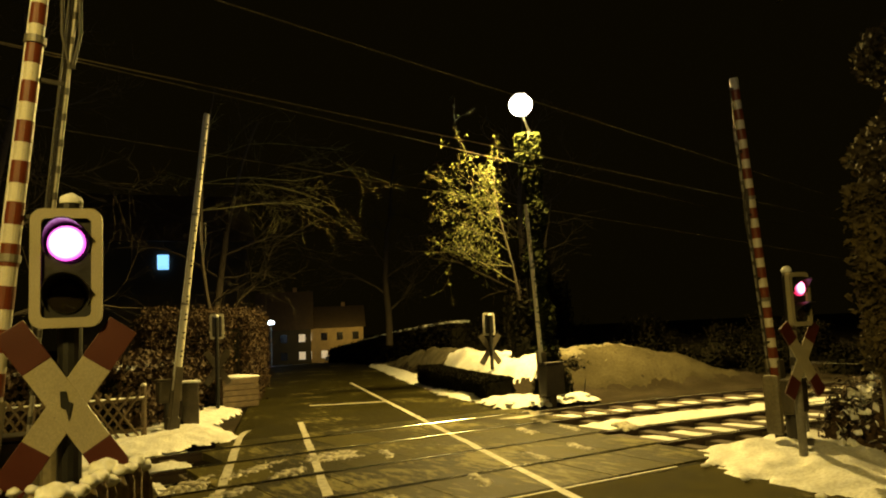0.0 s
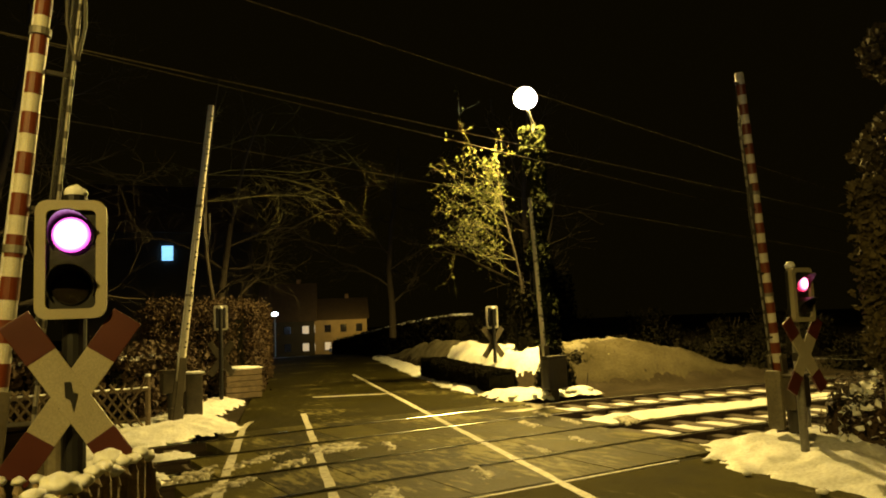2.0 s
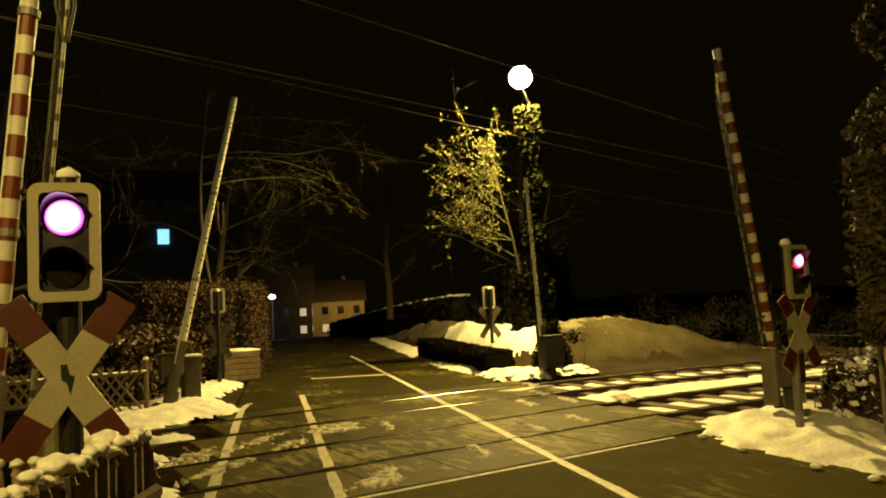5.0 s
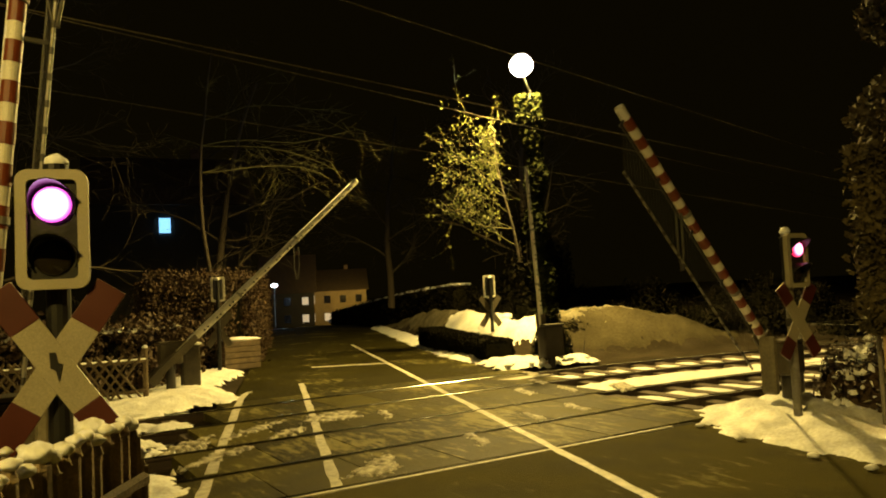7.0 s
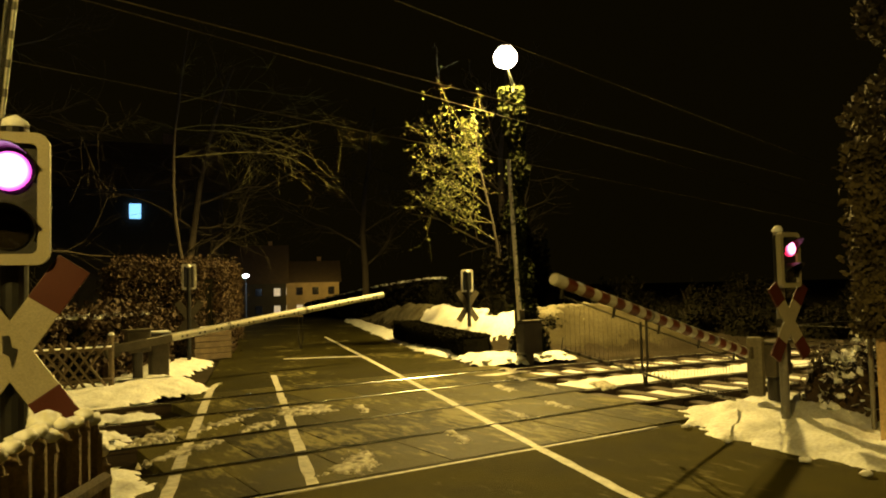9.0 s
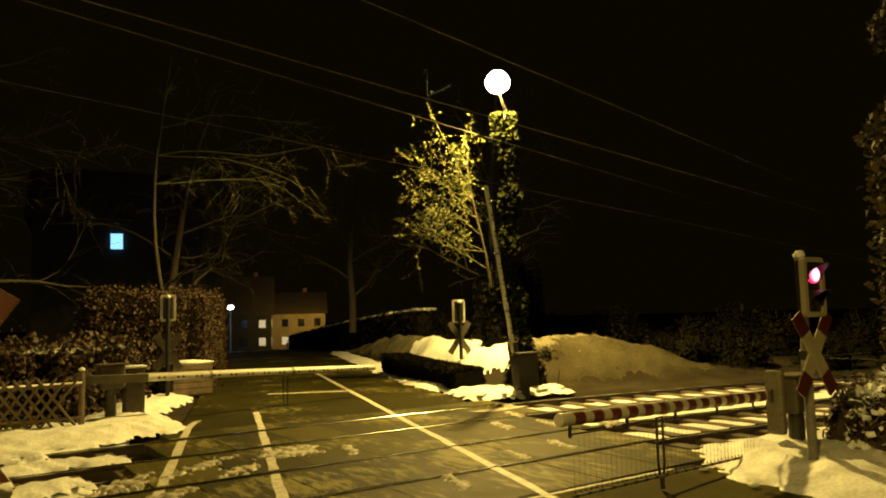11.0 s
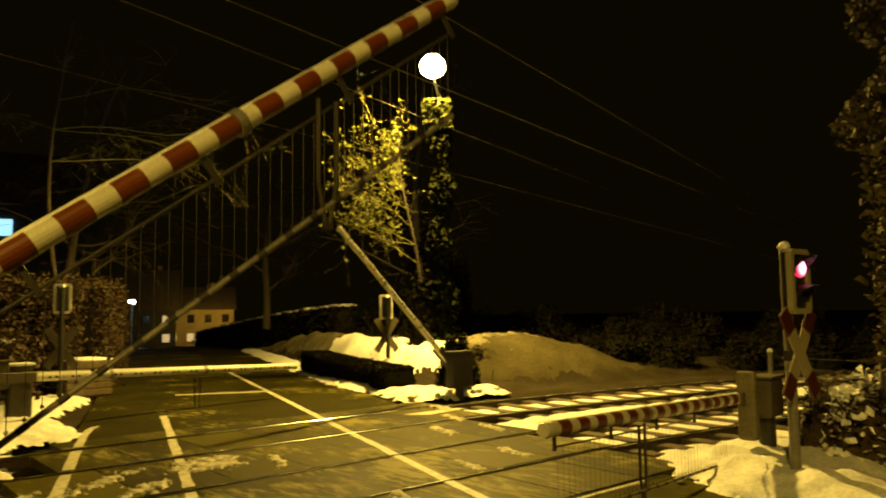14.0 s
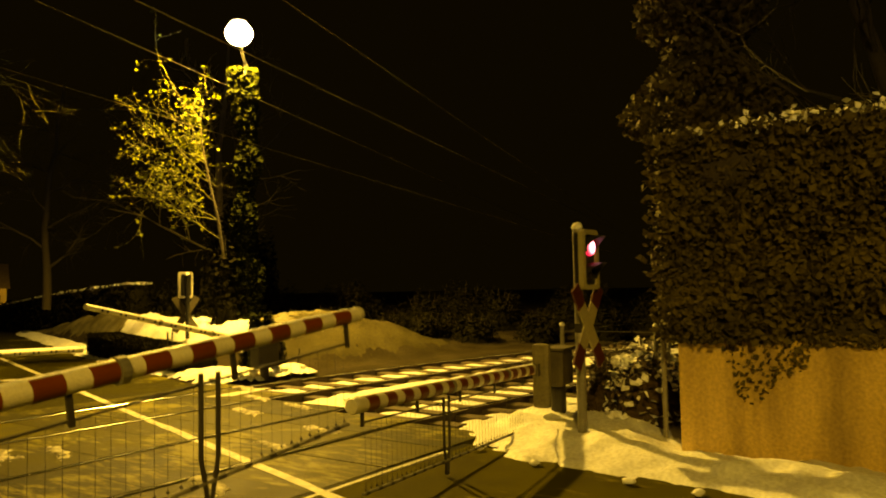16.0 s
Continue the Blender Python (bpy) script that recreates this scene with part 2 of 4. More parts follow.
def rod(p0, p1, r0, r1=None, n=8, bm=None, caps=True):
    p0, p1 = Vector(p0), Vector(p1)
    r1 = r0 if r1 is None else r1
    own = bmesh.new()
    d = p1 - p0
    bmesh.ops.create_cone(own, cap_ends=caps, segments=n, radius1=r0, radius2=r1, depth=d.length)
    m = Matrix.Translation((p0 + p1) / 2) @ d.to_track_quat("Z", "Y").to_matrix().to_4x4()
    bmesh.ops.transform(own, matrix=m, verts=own.verts)
    return merge(bm, own)


def blob(size, at=(0, 0, 0), seed=0, rough=0.12, sub=2, bm=None):
    own = bmesh.new()
    bmesh.ops.create_icosphere(own, subdivisions=sub, radius=1.0)
    for v in own.verts:
        k = 1 + rough * 2 * noise.noise(v.co * 1.7 + Vector((seed * 3.1, seed, 0)))
        v.co = Vector((v.co.x * size[0] * k + at[0], v.co.y * size[1] * k + at[1], v.co.z * size[2] * k + at[2]))
    return merge(bm, own)


def quads(name, centres, size, mat, parent, seed=1, label="", up=0.0, long=1.4):
    """Many small leaves: one bent diamond at each centre."""
    rng = np.random.default_rng(seed)
    c = np.asarray(centres, float)
    n = len(c)
    a = rng.normal(size=(n, 3))
    a[:, 2] += up
    a /= np.linalg.norm(a, axis=1)[:, None]
    t = np.cross(a, rng.normal(size=(n, 3)))
    t /= np.linalg.norm(t, axis=1)[:, None]
    u = np.cross(a, t)
    s = size * rng.uniform(0.6, 1.35, n)[:, None]
    v = np.stack([c - t * s * long, c + u * s + a * s * 0.25, c + t * s * long, c - u * s + a * s * 0.25], 1).reshape(-1, 3)
    i = np.arange(n)[:, None] * 4
    f = np.concatenate([i + [0, 1, 2], i + [0, 2, 3]])
    me = bpy.data.meshes.new(name)
    me.from_pydata(v.tolist(), [], f.tolist())
    ob = link(name, me, mat, parent, label)
    ob["kind"] = "stuff"
    return ob


def smooth(a, b, x):
    t = np.clip((x - a) / (b - a), 0, 1)
    return t * t * (3 - 2 * t)


def wobble(x, y, s):
    """Cheap band-limited relief."""
    return (np.sin(x * s + 1.3 * np.sin(y * s * 0.7)) + np.sin(y * s * 1.3 + 2.1 * np.sin(x * s * 0.6 + 1)) + 0.5 * np.sin((x + y) * s * 2.7) + 0.35 * np.sin((x * 1.3 - y) * s * 4.9)) / 2.85


# ---- plan ----
def track_dy(x):
    """The tracks bend away to the south beyond the road."""
    t = np.clip(x - 3.5, 0, 30)
    return -0.0115 * t * t - 0.69 * np.maximum(0, x - 33.5)


RAILS = (3.30, 1.79, 0.0, -1.47)


def centre_x(y):
    return 2.80 + 0.312 * y


def left_x(y):
    return -1.20 + 0.345 * y


def right_x(y):
    return 4.55 + np.where(y > 0, 0.345, 0.12) * y


def fall(y):
    """The road drops away behind the crossing."""
    return -2.4 * smooth(26, 100, y)


def ground_z(x, y):
    z = -0.09 + 0.02 * wobble(x, y, 1.1) + fall(y)
    bank = smooth(4.9, 7.2, y - 0.75 * track_dy(np.minimum(x, 18)) + 0.12 * wobble(x, y, 1.3)) * smooth(0.45, 1.9, x - right_x(y)) * (1.0 + 0.16 * wobble(x, y, 0.55) + 0.10 * wobble(y, x, 2.1) + 0.06 * wobble(x, y, 5.0) + 0.03 * wobble(y, x, 11.0)) * (1 - 0.8 * smooth(11.5, 17, x))
    z = z + 1.05 * bank * (1 - smooth(40, 80, y)) + 0.3 * smooth(9, 16, y) * smooth(3, 9, x - right_x(y)) * (1 - smooth(50, 90, y))
    yt = y - track_dy(x)
    bed = smooth(-2.9, -2.3, yt) * (1 - smooth(4.1, 4.7, yt))
    off = np.maximum(smooth(0.2, 0.7, x - right_x(y)), smooth(0.15, 0.6, left_x(y) - x))
    return z - 0.10 * bed * off


def sheet(name, xs, ys, zf, mat, keep=None, parent=None):
    X, Y = np.meshgrid(xs, ys)
    Z = zf(X, Y)
    nx, ny = len(xs), len(ys)
    i = (np.arange(ny - 1)[:, None] * nx + np.arange(nx - 1)[None, :]).ravel()
    f = np.stack([i, i + 1, i + nx + 1, i + nx], 1)
    v = np.stack([X, Y, Z], -1).reshape(-1, 3)
    if keep is not None:
        k = keep(X, Y, Z).ravel()
        f = f[k[f].any(1)]
        used = np.unique(f)
        remap = np.zeros(len(v), int)
        remap[used] = np.arange(len(used))
        v, f = v[used], remap[f]
    me = bpy.data.meshes.new(name)
    me.from_pydata(v.tolist(), [], f.tolist())
    for p in me.polygons:
        p.use_smooth = True
    return link(name, me, mat, parent)


FAR = [40, 46, 54, 64, 78, 100, 140, 220, 400, 900]
gx = np.concatenate([-np.array(FAR[::-1]) + 22, np.arange(-17.5, 34, 0.3), np.array(FAR) - 5])
gy = np.concatenate([-np.array(FAR[::-1]) + 22, np.arange(-17.5, 34, 0.3), np.array(FAR) - 5])
tagged(sheet("ground", gx, gy, ground_z, "ground"), "snow-dusted winter ground with bare earth showing", "ground", kind="structure")

# road: strips along its length, from behind the camera into the distance
ry = np.concatenate([np.arange(-40, -8, 2.0), np.arange(-8, -2.9, 0.5), [-2.86], np.arange(-2.5, 12, 0.5), np.arange(12, 60, 2.0), np.arange(60, 181, 10)])


def road_mesh():
    rows, faces, across = [], [], 9
    for y in ry:
        a, b = float(left_x(y)), float(right_x(np.array(y)))
        if y < -3:
            a -= 0.2 * (-3 - y)
        for k in range(across):
            u = k / (across - 1)
            rows.append((a + (b - a) * u, y, float(fall(y)) + 0.02 * math.sin(math.pi * u) - 0.02))
    for j in range(len(ry) - 1):
        for k in range(across - 1):
            i = j * across + k
            faces.append((i, i + 1, i + across + 1, i + across))
    me = bpy.data.meshes.new("road")
    me.from_pydata(rows, [], faces)
    ob = link("road", me, "asphalt")
    # near stretch gets its lamplight from this paler asphalt colour
    me.materials.append(M["lamplit_asphalt"])
    for p in me.polygons:
        p.material_index = int(p.center.y < -2.86)
    return tagged(ob, "damp dark asphalt road over the level crossing", "road", kind="structure")


road = road_mesh()


def stripe(name, x_of, y0, y1, width, parent, z=0.006, step=0.25, jag=0.012, seed=0):
    rng = random.Random(seed)
    bm = bmesh.new()
    prev = None
    n = max(2, int((y1 - y0) / step))
    for i in range(n + 1):
        y = y0 + (y1 - y0) * i / n
        x = x_of(y)
        zz = z + float(fall(y))
        a = bm.verts.new((x - width / 2 + rng.uniform(-jag, jag), y, zz))
        b = bm.verts.new((x + width / 2 + rng.uniform(-jag, jag), y, zz))
        if prev:
            bm.faces.new((prev[0], prev[1], b, a))
        prev = (a, b)
    return part(name, bm, "paint", parent)


stripe("centre_line", centre_x, -14, 16, 0.115, road, seed=1)
for a, b in ((-2.75, -1.62), (-1.36, -0.12), (0.12, 1.66), (1.92, 3.18), (3.42, 5.75)):
    stripe("lane_line", lambda y: 0.27 + 0.323 * y, a, b, 0.12, road, seed=int(a * 10))
for a, b in ((-2.6, -1.6), (-1.35, -0.1), (0.12, 1.65), (1.92, 3.15), (3.45, 5.3)):
    stripe("edge_line", lambda y: -1.0 + 0.335 * y + 0.16 * max(0, y - 4.4) ** 2, a, b, 0.12, road, seed=int(a * 10) + 5)
# stop line for the traffic from the far side
bm = bmesh.new()
vs = [bm.verts.new(p) for p in ((3.55, 8.88, 0.008), (5.28, 8.02, 0.008), (5.32, 8.26, 0.008), (3.59, 9.10, 0.008))]
bm.faces.new(vs)
part("stop_line", bm, "paint", road)
bm = bmesh.new()
vs = [bm.verts.new(p) for p in ((5.05, 2.78, 0.008), (5.35, 2.45, 0.008), (6.35, 2.62, 0.008), (6.2, 2.80, 0.008))]
bm.faces.new(vs)
part("edge_mark", bm, "paint", road)


# ---- tracks ----
def rail(y, x0, x1):
    top = thing("rail", (0, y, 0), "worn steel rail of the railway track", "rail", "rails")
    prof = [(-0.062, -0.165), (0.062, -0.165), (0.062, -0.150), (0.012, -0.130), (0.012, -0.045), (0.034, -0.035), (0.034, -0.006), (-0.034, -0.006), (-0.034, -0.035), (-0.012, -0.045), (-0.012, -0.130), (-0.062, -0.150)]
    xs = [x0, 3.5] + [3.5 + 0.75 * i for i in range(1, 50)]

    def sweep(prof):
        bm = bmesh.new()
        rings = [[bm.verts.new((x, p[0] + float(track_dy(x)), p[1])) for p in prof] for x in xs]
        for r0, r1 in zip(rings, rings[1:]):
            for i in range(len(prof)):
                j = (i + 1) % len(prof)
                bm.faces.new((r0[i], r0[j], r1[j], r1[i]))
        return bm

    part("rail_body", sweep(prof), "rail_side", top)
    part("rail_head", sweep([(-0.028, -0.008), (0.028, -0.008), (0.028, 0.007), (0.021, 0.011), (-0.021, 0.011), (-0.028, 0.007)]), "rail_top", top, "polished running surface")


for y in RAILS:
    rail(y, -45, 40)

# sleepers with snow lying between them
def sleeper_run(y0, y1, xs, group):
    yc = (y0 + y1) / 2
    me_s = me_c = None
    for i, x in enumerate(xs):
        if me_s is None:
            bm = box((0.24, 2.45, 0.16), bevel=0.02)
            ob = part("sleeper", bm, "sleeper")
            me_s = ob.data
        else:
            ob = new("sleeper", me_s)
        ob.matrix_basis = pose(x, yc + float(track_dy(x)), -0.138, 0, 0, random.uniform(-1, 1) + math.degrees(math.atan(-0.023 * max(0, x - 3.5))))
        tagged(ob, "dark wooden railway sleeper", "sleeper", group)


def track_x(y, side):
    return float(right_x(np.array(y))) + 0.9 if side > 0 else float(left_x(y)) - 0.7


for pair, grp in (((3.30, 1.79), "sleepers of the far track"), ((0.0, -1.47), "sleepers of the near track")):
    s = track_x(sum(pair) / 2, 1)
    sleeper_run(*pair, [s + 0.63 * i for i in range(46)], grp)
    s = track_x(sum(pair) / 2, -1)
    sleeper_run(*pair, [s - 0.63 * i for i in range(14)], grp)


def inside(px, py, poly):
    """Signed distance to a polygon, positive inside."""
    P = np.array(poly, float)
    d = np.full(px.shape, 1e9)
    ins = np.zeros(px.shape, bool)
    for (x0, y0), (x1, y1) in zip(P, np.roll(P, -1, 0)):
        ex, ey = x1 - x0, y1 - y0
        t = np.clip(((px - x0) * ex + (py - y0) * ey) / (ex * ex + ey * ey + 1e-9), 0, 1)
        d = np.minimum(d, np.hypot(px - x0 - t * ex, py - y0 - t * ey))
        c = ((y0 > py) != (y1 > py)) & (px < (x1 - x0) * (py - y0) / (y1 - y0 + 1e-12) + x0)
        ins ^= c
    return np.where(ins, d, -d)


def snow(poly, height, res=0.07, edge=0.35, ragged=0.13, mat="snow", name="snow_patch", base=0.0, label="settled snow with ragged melted edges", bend=False, patchy=0.0):
    P = np.array(poly, float)
    xs = np.arange(P[:, 0].min() - 0.4, P[:, 0].max() + 0.4, res)
    ys = np.arange(P[:, 1].min() - 0.4, P[:, 1].max() + 0.4, res)

    if bend:
        ys = np.arange(P[:, 1].min() - 11.0, P[:, 1].max() + 0.4, res)

    def zf(x, y):
        d = inside(x, y - track_dy(x) if bend else y, poly) + ragged * (wobble(x, y, 5.3) + 0.7 * wobble(y, x, 13.0))
        if patchy:
            d = np.minimum(inside(x, y, poly), 0.10) + patchy * (0.45 * wobble(x, y, 6.1) + 0.75 * wobble(y, x, 15.0) + 1.0 * wobble(x + y, x - y, 31.0)) - 0.03
        lump = 1 + 0.32 * wobble(x, y, 2.3) + 0.20 * wobble(x, y, 8.5) + 0.12 * wobble(y, x, 19.0)
        b = base(x, y) if callable(base) else base
        return b + np.where(d > 0, height * lump * smooth(0, edge, d) + 0.012, np.maximum(-0.06, d * 0.6))

    def keep(x, y, z):
        b = base(x, y) if callable(base) else base
        return z > b - 0.005

    ob = sheet(name, xs, ys, zf, mat, keep)
    return tagged(ob, label, "snow", kind="stuff")


# snow along the road and round the barrier drives
snow([(4.85, -2.35), (4.32, -2.95), (3.95, -3.5), (3.85, -4.2), (3.76, -5.35), (3.52, -6.3), (3.3, -9), (2.9, -14), (4.9, -14), (4.9, -5.0), (6.9, -4.4), (7.4, -2.6), (6.2, -2.25)], 0.15, edge=0.7)
snow([(-4.2, 4.2), (-2.4, 3.9), (-1.35, 3.95), (0.4, 4.55), (0.62, 5.35), (0.5, 6.5), (1.1, 8.2), (1.95, 9.6), (2.1, 10.6), (0.2, 10.4), (-0.6, 7), (-4.2, 5.1)], 0.12, edge=0.6)
snow([(6.45, 4.35), (6.76, 5.6), (7.02, 7.7), (8.75, 12.9), (11.1, 19.4), (14.2, 28), (15.0, 28), (11.9, 19), (9.5, 12.6), (7.9, 7.2), (9.3, 5.0), (8.9, 4.15)], 0.10, edge=0.35)
snow([(-5.2, 2.2), (-2.6, 2.45), (-1.3, 2.75), (-1.0, 2.3), (-2.4, 1.95), (-5.2, 1.9)], 0.06, ragged=0.2)
snow([(-5, 0.4), (-2.9, 0.9), (-1.7, 1.3), (-1.55, 0.9), (-2.9, 0.35), (-5, -0.1)], 0.05, ragged=0.2)
snow([(-4.8, -3.0), (-3.0, -2.3), (-2.05, -1.0), (-1.75, -1.1), (-1.9, -2.1), (-2.4, -3.2), (-4.8, -4.2)], 0.09, edge=0.45)
snow([(-3.2, 3.0), (-1.7, 3.2), (-1.2, 3.55), (-2.0, 3.65), (-3.6, 3.45)], 0.05, ragged=0.2)
# snow over the bank beside the road, thinner and earthy above the tracks
snow([(7.9, 6.3), (8.25, 8.0), (8.95, 10.8), (10.0, 13.6), (11.2, 14.6), (11.6, 11.6), (10.9, 9.0), (10.1, 7.3), (9.3, 6.3), (8.6, 5.6)], 0.08, res=0.10, base=ground_z, name="bank_snow", label="deep snow on the bank behind the low hedge", ragged=0.2)
snow([(9.2, 5.4), (9.6, 6.6), (10.6, 8.4), (12.5, 9.5), (14.5, 7.6), (16.2, 6.0), (15, 4.7), (12, 4.85), (10, 5.1)], 0.03, res=0.12, base=ground_z, mat="bank_earth", name="bank_snow", label="thin earthy snow on the bank above the tracks", ragged=0.25)
snow([(9.6, 6.4), (10.0, 7.4), (11.0, 8.7), (12.6, 9.4), (13.9, 7.9), (13.6, 6.9), (12.4, 6.5), (11.4, 6.9), (10.6, 6.2)], 0.07, res=0.10, base=ground_z, mat="bank", name="bank_snow", label="old snow along the crest of the bank", ragged=0.5)
snow([(10.2, 14.4), (11.6, 17.4), (13.4, 23), (15.4, 29.5), (16.6, 29.5), (14.6, 23.5), (13.2, 18), (11.8, 14.6)], 0.05, res=0.14, base=ground_z, mat="bank", name="bank_snow", label="thin grey snow on the slope below the long hedge", ragged=0.25)
# trodden slush on the walking strip and round the rails
for poly in ([(-1.75, 0.1), (-1.2, 0.3), (-0.9, 0.9), (-1.3, 0.75)], [(-0.8, 0.55), (-0.35, 0.7), (0.25, 1.35), (-0.2, 1.25)], [(-0.35, 0.15), (0.1, 0.25), (0.25, 0.6), (-0.15, 0.5)], [(0.45, 0.95), (0.75, 1.0), (1.0, 1.5), (0.7, 1.5)], [(-1.6, -0.9), (-1.0, -0.6), (-0.7, -0.2), (-1.3, -0.35)]):
    snow(poly, 0.006, mat="snow_dirty", patchy=0.13, res=0.03, name="slush", label="thin trodden slush on the asphalt", base=0.008)
snow([(-0.45, -2.5), (0.35, -1.75), (0.3, -2.2), (-0.1, -2.7)], 0.008, ragged=0.22, mat="snow_dirty", patchy=0.12, res=0.03, name="slush", label="thin trodden slush on the asphalt", base=0.008)
snow([(0.6, 0.75), (0.95, 1.45), (1.35, 1.5), (1.2, 0.75)], 0.006, ragged=0.22, mat="snow_dirty", patchy=0.12, res=0.03, name="slush", label="thin trodden slush on the asphalt", base=0.008)
for cx, cy, lx in ((1.55, -1.85, 0.18), (1.6, 0.7, 0.16), (4.4, 1.0, 0.2), (5.1, 0.75, 0.16), (5.9, 0.2, 0.35), (3.9, -0.9, 0.2), (5.4, 1.9, 0.2), (6.1, 3.0, 0.22), (3.0, -1.05, 0.15)):
    snow([(cx - lx, cy - 0.38), (cx + lx * 0.2, cy - 0.3), (cx + lx, cy + 0.34), (cx + lx * 0.3, cy + 0.4)], 0.007, ragged=0.13, mat="snow_dirty", patchy=0.055, res=0.03, name="slush", label="thin trodden slush on the asphalt", base=0.008)


# snow between and beside the rails
for y0, y1 in ((3.45, 5.2), (1.95, 3.15), (0.16, 1.64), (-1.32, -0.15), (-2.75, -1.62)):
    h = 0.066 if y0 == 0.16 else 0.044
    b = float(right_x(np.array((y0 + y1) / 2)))
    if y0 < 3:
        snow([(b + 0.75, y0), (b + 0.95, y1), (30, y1), (30, y0)], h, bend=True, res=0.16, edge=0.22, ragged=0.10, base=-0.134, name="track_snow", label="snow lying between the rails")
    a = float(left_x((y0 + y1) / 2))
    snow([(-14, y0), (-14, y1), (a - 0.7, y1), (a - 0.6, y0)], h * 0.8, res=0.16, edge=0.22, ragged=0.28, base=-0.134, name="track_snow", label="snow lying between the rails")


# lit snow at the distant junction
snow([(18, 58), (30, 58), (38, 86), (24, 92)], 0.05, res=0.8, edge=1.5, ragged=1.0, base=lambda x, y: fall(y), name="far_snow", label="pale snow at the distant road junction")


# ---- crossing panels in the road ----
def crossing_panels():
    gaps = [(3.42, 4.05), (1.86, 3.23), (0.07, 1.72), (-1.40, -0.07), (-2.75, -1.54)]
    cache = {}
    for y0, y1 in gaps:
        yc = (y0 + y1) / 2
        a, b = float(left_x(yc)) - 0.15, float(right_x(np.array(yc))) + 0.55
        n = 7
        w = (b - a) / n
        for i in range(n):
            key = (y0, i % 2)
            if key not in cache:
                ob = part("crossing_panel", box((w - 0.012, y1 - y0 - 0.01, 0.16), bevel=0.008), "panel", road)
                cache[key] = ob.data
            else:
                ob = new("crossing_panel", cache[key])
                ob.parent = road
            ob.matrix_basis = pose(a + w * (i + 0.5), yc, -0.078 + random.uniform(-0.002, 0.002))


crossing_panels()
# concrete threshold at the camera's side of the crossing
part("threshold", box((5.6, 0.055, 0.1), (0.95, -2.86, -0.044), bevel=0.008), "paint", road, "worn pale edging strip")


# ---- barriers ----
KEYED = []


def striped_rail(x0, x1, r):
    """A tube of pale lengths with dark sleeves between them."""
    bm, x = bmesh.new(), x0
    while x < x1 - 0.02:
        for ln, dr, index in ((0.13, 0.0, 0), (0.05, 0.002, 1)):
            e = min(x1, x + ln)
            old = len(bm.faces)
            rod((x, 0, 0), (e, 0, 0), r + dr, r + dr, 8, bm)
            bm.faces.ensure_lookup_table()
            for f in bm.faces[old:]:
                f.material_index = index
            x = e
            if x >= x1 - 0.001:
                break
    return bm


